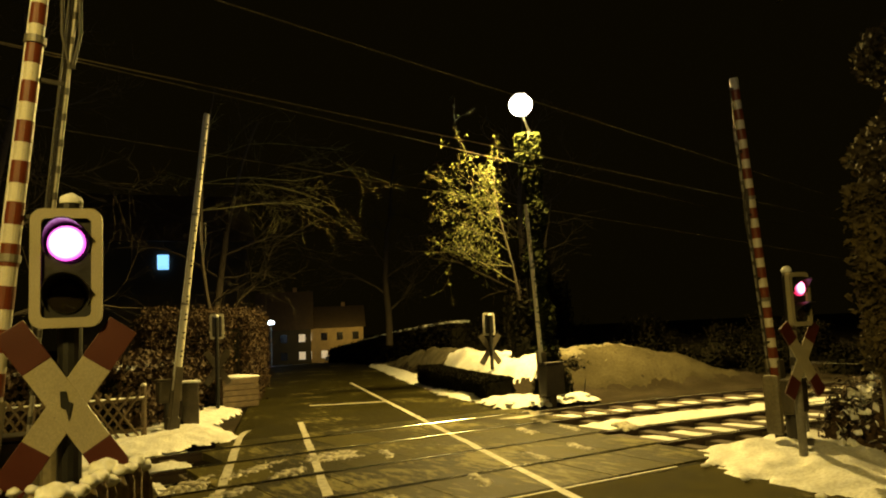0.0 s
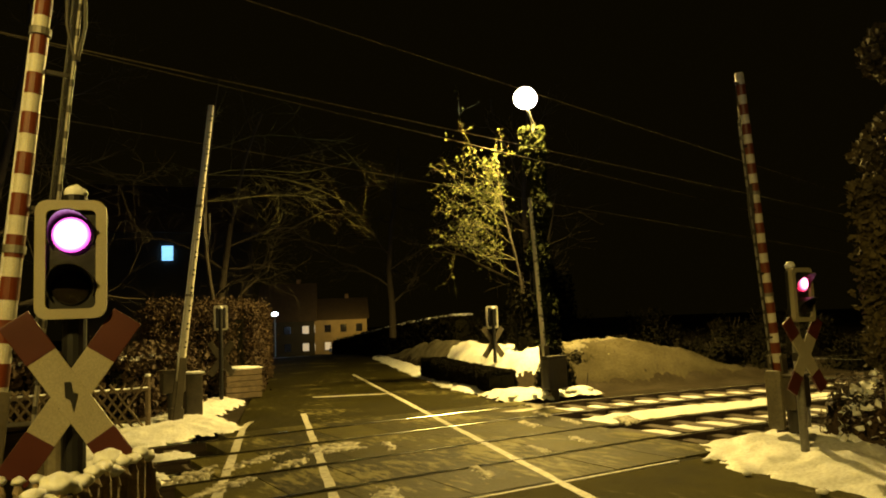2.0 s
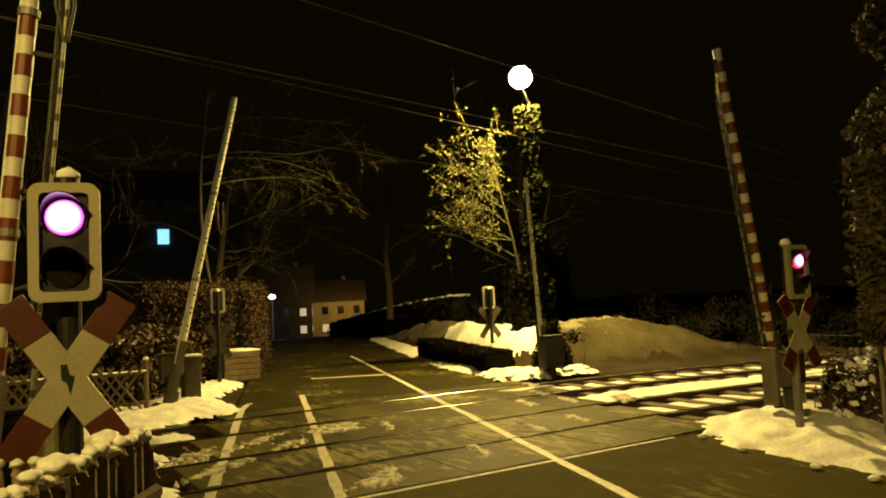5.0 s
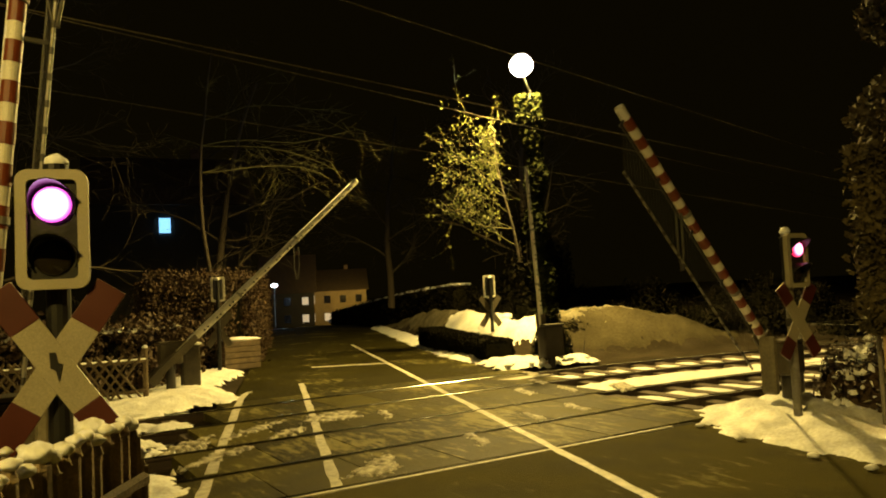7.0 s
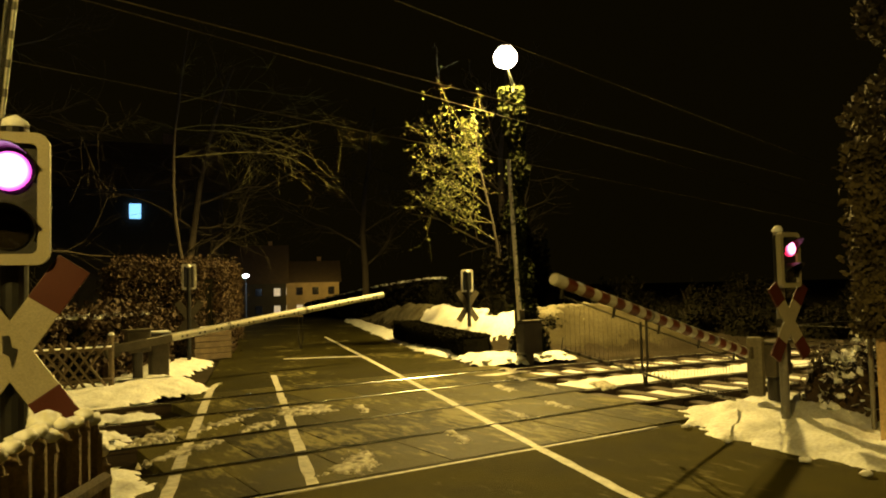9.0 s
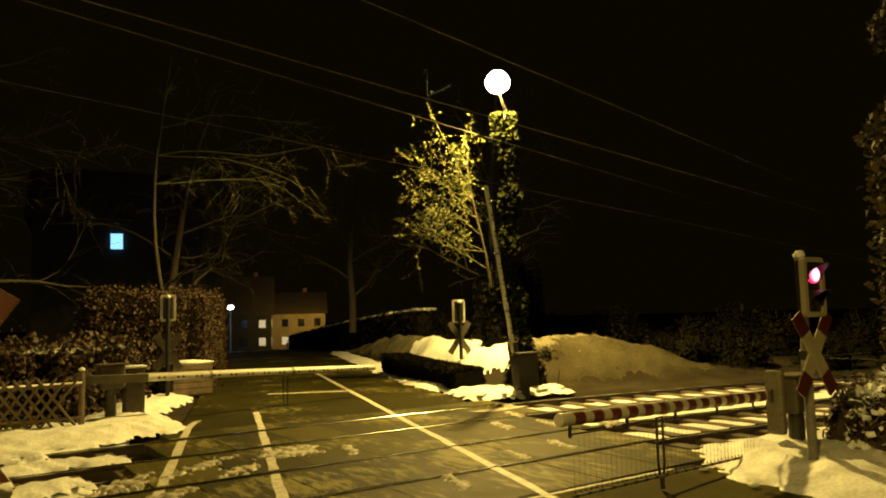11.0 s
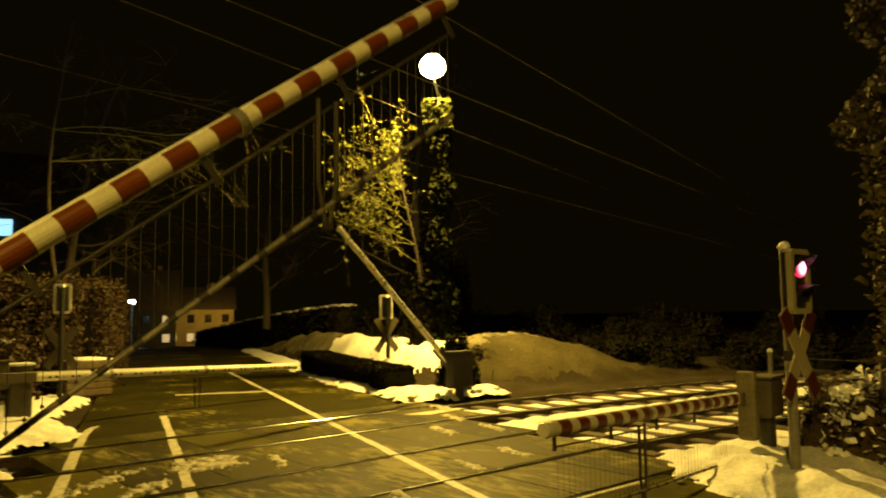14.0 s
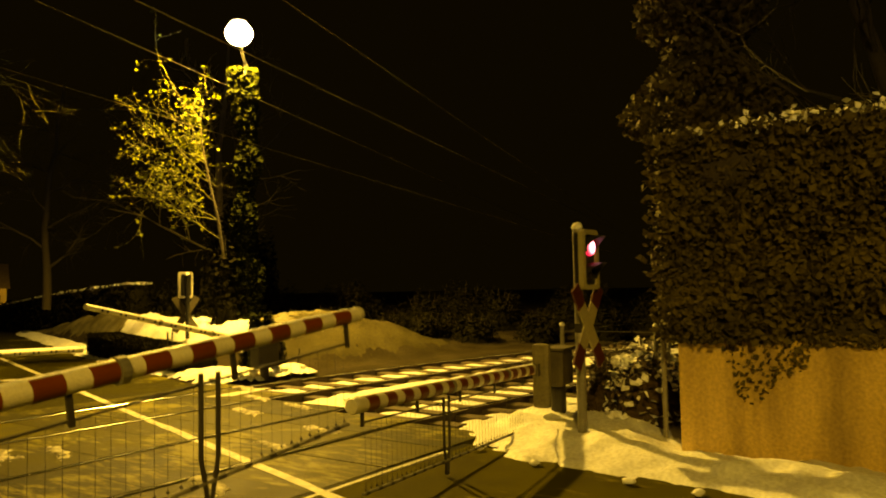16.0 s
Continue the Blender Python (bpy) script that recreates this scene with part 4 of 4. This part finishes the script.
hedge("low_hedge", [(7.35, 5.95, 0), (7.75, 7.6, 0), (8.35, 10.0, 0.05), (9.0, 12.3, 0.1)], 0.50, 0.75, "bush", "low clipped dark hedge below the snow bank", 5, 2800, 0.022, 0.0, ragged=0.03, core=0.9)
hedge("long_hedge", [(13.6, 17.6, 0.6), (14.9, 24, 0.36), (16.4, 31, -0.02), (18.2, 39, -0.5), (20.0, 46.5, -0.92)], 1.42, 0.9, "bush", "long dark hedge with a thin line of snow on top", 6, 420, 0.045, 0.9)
hedge("beech_hedge", [(0.0, 11.6, 0), (2.25, 11.6, 0), (3.3, 14.6, 0), (5.3, 20.5, 0), (6.9, 25.5, 0)], 2.45, 1.0, "beech", "tall brown beech hedge beside the road", 7, 1500, 0.03, core=0.5, ragged=0.16)
hedge("garden_hedge", [(-9.5, 8.4, 0), (-4.5, 8.0, 0), (-1.5, 8.2, 0), (0.2, 9.4, 0)], 1.25, 1.3, "beech", "shaggy garden hedge with snow on it, behind the fence", 8, 650, 0.045, 0.05, ragged=0.22, core=0.45)



def bush(at, size, mat, label, seed, n, leaf, snow_n=0, name="bush", snow_leaf=0.06):
    t = thing(name, at, label, "bush", "bushes")
    rng = np.random.default_rng(seed)
    v = rng.normal(size=(n, 3))
    v /= np.linalg.norm(v, axis=1)[:, None]
    r = rng.random(n) ** 0.4 * (0.8 + 0.2 * np.sin(v[:, 0] * 7 + seed) * np.cos(v[:, 1] * 6))
    P = v * r[:, None] * np.array(size)
    P[:, 2] = np.abs(P[:, 2])
    bm = None
    rr = random.Random(seed)
    for k in range(16):
        a, e = rr.uniform(0, 6.28), rr.uniform(0.4, 1.4)
        bm = rod((rr.uniform(-0.1, 0.1), rr.uniform(-0.1, 0.1), -0.1), (size[0] * 0.85 * math.cos(a) * math.cos(e), size[1] * 0.85 * math.sin(a) * math.cos(e), size[2] * 0.9 * math.sin(e)), 0.014, 0.004, 5, bm)
    part("stem_work", bm, "bark", t)
    quads("leaves", P, leaf, mat, t, seed)
    if snow_n:
        v = rng.normal(size=(snow_n, 3))
        v[:, 2] = np.abs(v[:, 2]) * 0.9
        v /= np.linalg.norm(v, axis=1)[:, None]
        quads("snow_cover", v * np.array(size) * (0.85 + 0.18 * rng.random((snow_n, 1))) + [0, 0, 0.02], snow_leaf, "snow", t, seed + 3, "lumps of snow on the twigs", up=1.2, long=1.1)


bush((6.2, -4.15, 0.05), (0.85, 0.55, 0.95), "beech", "brown leafy bush with some snow behind the wire fence", 3, 4200, 0.030, 260, snow_leaf=0.045)
bush((6.9, -3.75, 0.0), (0.8, 0.6, 0.75), "bush", "bush loaded with snow behind the wire fence", 4, 1300, 0.032, 800, snow_leaf=0.050)
for i, (x, y, sx, sz) in enumerate(((5.95, -3.62, 0.34, 0.95), (6.45, -3.45, 0.42, 1.05), (7.2, -3.35, 0.55, 1.0), (8.4, -3.45, 0.70, 1.0))):
    bush((x, y, 0.0), (sx, sx * 0.7, sz), "beech", "thin brown leafy shrub growing along the wire fence", 60 + i, int(1500 * (1 + sx)), 0.026)
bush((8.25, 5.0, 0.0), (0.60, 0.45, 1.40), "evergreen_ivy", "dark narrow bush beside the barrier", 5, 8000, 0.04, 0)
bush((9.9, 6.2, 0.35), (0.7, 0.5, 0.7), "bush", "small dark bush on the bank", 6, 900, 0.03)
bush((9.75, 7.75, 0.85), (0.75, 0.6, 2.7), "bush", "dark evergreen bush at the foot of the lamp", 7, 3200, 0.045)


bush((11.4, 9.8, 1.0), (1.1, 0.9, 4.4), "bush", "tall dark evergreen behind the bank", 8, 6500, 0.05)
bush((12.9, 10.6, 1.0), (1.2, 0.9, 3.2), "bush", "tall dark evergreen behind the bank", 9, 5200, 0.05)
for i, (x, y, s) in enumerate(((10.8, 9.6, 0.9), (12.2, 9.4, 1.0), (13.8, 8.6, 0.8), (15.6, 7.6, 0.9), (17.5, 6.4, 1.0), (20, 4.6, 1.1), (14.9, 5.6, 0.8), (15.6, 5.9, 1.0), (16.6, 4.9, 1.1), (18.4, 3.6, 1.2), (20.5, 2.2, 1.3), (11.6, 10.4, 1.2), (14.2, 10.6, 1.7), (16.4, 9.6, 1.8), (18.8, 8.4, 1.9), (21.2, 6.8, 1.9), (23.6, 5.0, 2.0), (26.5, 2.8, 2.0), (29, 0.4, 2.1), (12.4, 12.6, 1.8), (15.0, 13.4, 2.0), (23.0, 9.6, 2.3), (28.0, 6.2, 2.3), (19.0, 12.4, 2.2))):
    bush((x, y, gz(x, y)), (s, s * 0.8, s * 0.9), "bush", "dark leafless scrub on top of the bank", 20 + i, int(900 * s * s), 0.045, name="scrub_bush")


# dry grass standing out of the snow on the bank
def grass(n, seed):
    rng = np.random.default_rng(seed)
    x = rng.uniform(8.8, 19.0, n)
    y = rng.uniform(5.2, 10.0, n) + 0.75 * track_dy(np.minimum(x, 18))
    keep = wobble(x, y, 1.7) + 0.6 * wobble(y, x, 4.3) > 0.1
    x, y = x[keep], y[keep]
    z = ground_z(x, y) - 0.02
    h, w = rng.uniform(0.05, 0.20, len(x)), rng.uniform(0.004, 0.009, len(x))
    a = rng.uniform(0, 2 * np.pi, len(x))
    lx, ly = rng.normal(0, 0.07, len(x)), rng.normal(0, 0.07, len(x))
    v = np.stack([np.stack([x - w * np.cos(a), y - w * np.sin(a), z], 1), np.stack([x + w * np.cos(a), y + w * np.sin(a), z], 1), np.stack([x + lx, y + ly, z + h], 1)], 1).reshape(-1, 3)
    me = bpy.data.meshes.new("dry_grass")
    me.from_pydata(v.tolist(), [], (np.arange(len(x))[:, None] * 3 + [0, 1, 2]).tolist())
    tagged(link("dry_grass", me, "twig"), "dry brown grass standing out of the thin snow", "grass", kind="stuff")


grass(5000, 4)


# ---- ivy wall ----
def ivy_wall():
    w = tagged(part("garden_wall", box((0.28, 9.4, 1.36), (4.87, -9.66, 0.46), bevel=0.02), "concrete"), "rough stained concrete garden wall", "wall", kind="structure")
    t = thing("ivy_hedge", (0, 0, 0), "thick overhanging ivy grown over the garden wall", "hedge", "hedges")
    # dark backing box, added to block the view through the ivy
    part("inner_wood", box((1.0, 9.2, 1.85), (5.28, -9.5, 2.05), bevel=0.1), "bark", t)
    rng = np.random.default_rng(12)
    n = 30000
    y = -4.86 - 6.5 * rng.random(n) ** 1.5
    z = 1.12 + 2.0 * rng.random(n)
    x = 4.68 + 0.10 * np.sin(y * 3 + z * 2) + 0.08 * np.sin(z * 7 + y) + rng.normal(0, 0.05, n)
    face = np.stack([x, y, z], 1)
    m = 5000
    end = np.stack([4.65 + 1.2 * rng.random(m), -4.86 + rng.normal(0, 0.07, m) + 0.06 * np.sin(np.arange(m)), 1.1 + 2.05 * rng.random(m)], 1)
    top = np.stack([4.6 + 1.1 * rng.random(m), -4.75 - 6 * rng.random(m), 3.12 + rng.normal(0, 0.06, m)], 1)
    quads("ivy_leaves", np.concatenate([face, end, top]), 0.030, "ivy", t, 13)
    k = 900
    # snow white stands for snow and for lamplight on the top leaves
    quads("snow_on_top", np.stack([4.58 + 0.9 * rng.random(k) ** 1.5, -5.2 - 5 * rng.random(k) ** 0.8, 3.16 + rng.normal(0, 0.055, k)], 1), 0.030, "snow", t, 14, "snow and lamplit leaves along the top, in snow white", up=0.5, long=1.1)
    # runners hanging down over the wall
    r = 1500
    yy = -4.95 - 4.5 * rng.random(r)
    depth = 0.10 + 0.55 * np.clip(np.sin(yy * 4.1) + 0.25 * np.sin(yy * 11), 0, 1)
    quads("hanging_ivy", np.stack([4.70 + rng.normal(0, 0.015, r), yy, 1.2 - depth * rng.random(r)], 1), 0.018, "ivy", t, 15)
    c = thing("ivy_clad_tree", (6.75, -4.75, 0.0), "old tree trunk completely covered in hanging ivy", "tree")
    part("trunk", rod((0, 0, -0.2), (0, 0, 5.6), 0.2, 0.12, 10), "bark", c)
    q = 12000
    zz = 2.6 + 3.0 * rng.random(q)
    rad = (0.45 + 0.5 * smooth(2.7, 3.6, zz) * (1 - 0.4 * smooth(4.6, 5.4, zz))) * rng.random(q) ** 0.45 * (0.8 + 0.3 * np.sin(zz * 5))
    a = rng.uniform(0, 2 * np.pi, q)
    quads("ivy", np.stack([rad * np.cos(a), rad * np.sin(a), zz - 0.35 * rad], 1), 0.036, "ivy", c, 16)


ivy_wall()


# ---- fences ----
def lattice_fence():
    t = thing("lattice_fence", (0, 5.35, 0), "low weathered lattice fence of crossed slats in snow", "fence", "fences")
    x0, x1, h = -10.0, -1.0, 0.92
    for x in np.arange(x0, x1 + 0.1, 1.8):
        part("post", rod((x, 0.05, -0.2), (x, 0.05, 1.02), 0.05, 0.045, 8), "wood", t)
        part("post_snow", blob((0.055, 0.055, 0.035), (x, 0.05, 1.03), int(x * 10) % 7), "snow", t)
    for z in (0.24, 0.78):
        part("rail", rod((x0, 0.0, z), (x1, 0.0, z), 0.03, 0.03, 6), "wood", t)
    part("rail_snow", rod((x0, 0.0, 0.815), (x1, 0.0, 0.815), 0.018, 0.018, 6), "snow", t)
    w = 0.62
    me = {}
    for s, yo in ((1, -0.035), (-1, -0.06)):
        for x in np.arange(x0, x1 - w, 0.17):
            if s not in me:
                ob = part("slat", rod((-s * w / 2, 0, -h / 2 + 0.05), (s * w / 2, 0, h / 2), 0.022, 0.022, 6), "wood", t)
                me[s] = ob.data
            else:
                ob = new("slat", me[s])
                ob.parent = t
            ob.location = (x + w / 2, yo, h / 2)


lattice_fence()


def picket_fence(points, top, label, seed):
    t = thing("picket_fence", (0, 0, 0), label, "fence", "fences")
    rng = random.Random(seed)
    for (x0, y0), (x1, y1) in zip(points, points[1:]):
        ln = math.hypot(x1 - x0, y1 - y0)
        dx, dy = (x1 - x0) / ln, (y1 - y0) / ln
        for z in (0.35, top - 0.25):
            part("rail", rod((x0 - dy * 0.045, y0 + dx * 0.045, z), (x1 - dy * 0.045, y1 + dx * 0.045, z), 0.032, 0.032, 6), "wood", t)
        n = int(ln / 0.082)
        for i in range(n + 1):
            x, y = x0 + dx * ln * i / n, y0 + dy * ln * i / n
            hgt = top + rng.uniform(-0.025, 0.02)
            bm = rod((x, y, 0.02), (x + rng.uniform(-0.01, 0.01), y, hgt - 0.05), 0.031, 0.028, 7)
            bm = rod((x, y, hgt - 0.05), (x, y, hgt), 0.028, 0.013, 7, bm)
            part("picket", bm, "pale_wood", t)
            part("snow_cap", blob((0.035, 0.035, 0.024), (x, y, hgt + 0.008), i % 9, 0.2), "snow", t)
    return t


picket_fence([(-2.84, -5.88), (-3.36, -6.74), (-4.5, -8.6)], 1.28, "rustic picket fence with a cap of snow on each pale", 1)
picket_fence([(-2.80, -5.80), (-3.0, -5.2), (-4.6, -4.7)], 1.10, "rustic picket fence with a cap of snow on each pale", 2)
for x, y, z in ((-3.02, -6.05, 1.30), (-3.235, -6.5, 1.30)):
    t = thing("gate_post", (x, y, 0), "round wooden post capped with thick snow", "post", "gate posts")
    part("post", rod((0, 0, -0.1), (0, 0, z - 0.04), 0.05, 0.05, 10), "wood", t)
    part("snow_cap", blob((0.062, 0.062, 0.04), (0, 0, z), 4, 0.12, 3), "snow", t, "thick rounded cap of snow")

# wire fence by the near barrier
t = thing("wire_fence", (0, 0, 0), "wire fence on thin steel posts along the railway", "fence", "fences")
posts = [(6.2, -3.0), (6.15, -4.25), (5.2, -4.66)]
far = [(6.2, -3.0), (9.2, -3.4), (12.2, -4.2), (15.2, -5.2)]
for x, y in dict.fromkeys(posts + far):
    part("post", rod((x, y, -0.2), (x, y, 1.17), 0.028, 0.028, 8), "steel", t)
    part("post_cap", blob((0.034, 0.034, 0.03), (x, y, 1.18), 1), "snow", t)
for chain in (posts, far):
    for (xa, ya), (xb, yb) in zip(chain, chain[1:]):
        for z in (0.25, 0.55, 0.85, 1.1):
            part("wire", rod((xa, ya, z), (xb, yb, z), 0.004, 0.004, 4), "dark_steel", t)

# ---- small trackside things ----
t = thing("marker_stone", (8.66, 4.82, 0.1), "small white triangular trackside marker", "marker")
bm = bmesh.new()
vs = [bm.verts.new(p) for p in ((-0.07, 0, 0.22), (0.07, 0, 0.22), (0.0, 0, 0.46), (-0.07, 0.03, 0.22), (0.07, 0.03, 0.22), (0.0, 0.03, 0.46))]
for f in ((0, 1, 2), (5, 4, 3), (0, 3, 4, 1), (1, 4, 5, 2), (2, 5, 3, 0)):
    bm.faces.new([vs[i] for i in f])
part("plate", bm, "white", t)
part("stake", rod((0, 0.04, -0.25), (0, 0.04, 0.3), 0.018, 0.018, 6), "steel", t)
t = thing("hand_lever", (8.95, 4.70, 0.0), "dark iron hand lever beside the track", "lever")
part("lever", rod((0, 0, -0.1), (0.10, 0, 0.42), 0.018, 0.012, 8), "dark_steel", t)
part("base", box((0.22, 0.14, 0.1), (0, 0, 0.0), bevel=0.01), "dark_steel", t)
for at, sx, sy, sz in (((0.05, 6.55, 0), 0.34, 0.34, 0.95),):
    t = thing("relay_cabinet", at, "small grimy relay cabinet standing in the snow", "cabinet", "relay cabinets")
    part("body", box((sx, sy, sz), (0, 0, sz / 2), bevel=0.02), "dark_casing", t)
    part("roof", box((sx + 0.06, sy + 0.06, 0.04), (0, 0, sz + 0.02), bevel=0.012), "snow", t, "snow on the cabinet roof")
    part("door", box((sx - 0.06, 0.015, sz - 0.12), (0, -sy / 2 - 0.005, sz / 2), bevel=0.005), "dark_casing", t)
t = thing("plank_box", (2.25, 10.75, 0), "stack of weathered planks with snow on top", "planter")
for i in range(5):
    part("plank", box((0.95, 0.5, 0.135), (random.uniform(-0.02, 0.02), 0, 0.07 + 0.15 * i), bevel=0.012), "wood", t)
part("snow_top", blob((0.5, 0.28, 0.07), (0, 0, 0.77), 3, 0.15), "snow", t, "rounded snow on top")
# snow-capped bushes and stumps at the far kerb
for i in range(9):
    x, y = 6.5 + 0.28 * i + random.uniform(-0.1, 0.1), 4.2 + random.uniform(-0.05, 0.5)
    ob = part("snow_clod", blob((random.uniform(0.05, 0.14), random.uniform(0.05, 0.12), random.uniform(0.03, 0.07)), (0, 0, 0), i, 0.25), "snow")
    ob.location = (x, y, 0.06)
    tagged(ob, "small clod of ploughed snow", "snow clod", "snow clods")
for x, y in ((3.6, -4.9), (3.55, -5.5), (3.8, -3.9), (3.4, -6.3), (4.1, -3.1)):
    ob = part("snow_clod", blob((random.uniform(0.03, 0.08), random.uniform(0.03, 0.07), 0.025), (0, 0, 0), int(y * 10) % 9, 0.25), "snow")
    ob.location = (x - 0.12, y, 0.015)
    tagged(ob, "small clod of ploughed snow", "snow clod", "snow clods")

# ---- overhead wires ----
def overhead(name, y, run, z, r, label, slope=0.0):
    """A taut wire over x from -30 to 40 m, with its y at x = 0 and its run per metre."""
    xs = [-30 + 70 * i / 24 for i in range(25)]
    verts, faces = [], []
    tube(verts, faces, [Vector((x, y + run * x, z + slope * x)) for x in xs], [r] * 25, 6)
    me = bpy.data.meshes.new(name)
    me.from_pydata(verts, [], faces)
    return tagged(link(name, me, "wire"), label, "overhead wire", "overhead wires")


overhead("contact_wire", -1.454, 0.251, 4.40, 0.0062, "thin copper contact wire above the crossing")
overhead("contact_wire", 1.17, 0.321, 5.25, 0.0062, "thin copper contact wire above the crossing")
overhead("carrier_wire", -1.718, 0.287, 5.20, 0.0065, "thin carrier wire above the crossing")
overhead("contact_wire", 2.55, 0.0, 4.73, 0.0035, "thin copper contact wire above the far track", -0.09)


# ---- distant houses ----
def house(at, rz, w, d, h, roof_h, mat, label, lit, rows_n=2, cols=4):
    t = thing("house", at, label, "house", "houses", rz)
    part("wall", box((w, d, h), (0, 0, h / 2)), mat, t)
    bm = bmesh.new()
    o = 0.4
    P = [(-w / 2 - o, -d / 2 - o, h), (w / 2 + o, -d / 2 - o, h), (w / 2 + o, d / 2 + o, h), (-w / 2 - o, d / 2 + o, h), (-w / 2 - o, 0, h + roof_h), (w / 2 + o, 0, h + roof_h)]
    vs = [bm.verts.new(p) for p in P]
    for f in ((0, 1, 5, 4), (2, 3, 4, 5), (1, 2, 5), (3, 0, 4), (3, 2, 1, 0)):
        bm.faces.new([vs[i] for i in f])
    part("roof", bm, "roof", t)
    part("chimney", box((0.6, 0.6, 1.3), (w * 0.2, 0.3, h + roof_h)), "brick", t)
    for r in range(rows_n):
        for c in range(cols):
            x = -w / 2 + w * (c + 0.5) / cols
            z = h * (r + 0.52) / rows_n
            win = part("window", box((1.15, 0.10, 1.35), (x, -d / 2 - 0.02, z)), mat, t)
            part("pane", box((0.95, 0.04, 1.15), (x, -d / 2 - 0.075, z)), "win_warm" if (r, c) in lit else "glass_dark", win)
    return t


house((42.6, 101.5, -2.6), -22, 9.5, 8.5, 5.3, 3.4, "plaster", "two-storey pale house with lit windows in the distance", {(1, 0), (0, 0), (0, 1)})
house((35.9, 104.0, -2.6), -22, 8.0, 9, 5.2, 6.0, "plaster_dark", "dark gabled house with a lit window in the distance", {(1, 2), (0, 2)}, cols=3)
t = house((6.0, 40.0, -0.6), -8, 9, 8, 8.2, 3.5, "plaster_dark", "dark house behind the trees with one bluish window", set(), rows_n=0, cols=0)
win = part("lit_window", box((0.62, 0.12, 0.85), (-0.35, -4.06, 7.0)), "win_blue", t, "bluish lit window")
t = thing("far_street_lamp", (27.6, 85.5, -2.3), "distant bluish street lamp", "street lamp", "street lamps")
part("pole", rod((0, 0, 0), (0, 0, 5.9), 0.07, 0.05, 8), "steel", t)
part("lamp_head", blob((0.42, 0.42, 0.28), (0, 0, 5.9), 1, 0, 2), "cool_glow", t, "cool glowing lamp head")
t = thing("far_wall_lamp", (44.6, 96.6, 2.6), "small bright lamp on the gable of the distant house", "lamp")
part("lamp_head", blob((0.32, 0.32, 0.22), (0, 0, 0), 1, 0, 2), "cool_glow", t)
t = thing("parked_car", (40.0, 92.0, -2.3), "pale parked car before the distant house", "car")
part("body", box((4.2, 1.7, 0.6), (0, 0, 0.6), bevel=0.15), "white", t)
part("cabin", box((2.2, 1.5, 0.55), (-0.1, 0, 1.1), bevel=0.2), "glass_dark", t)
for sx in (-1.3, 1.3):
    for sy in (-0.75, 0.75):
        part("wheel", rod((sx, sy - 0.1, 0.3), (sx, sy + 0.1, 0.3), 0.3, 0.3, 14), "black", t)


def motions():
    for ob, rows in KEYED:
        walk(ob, rows)


motions()
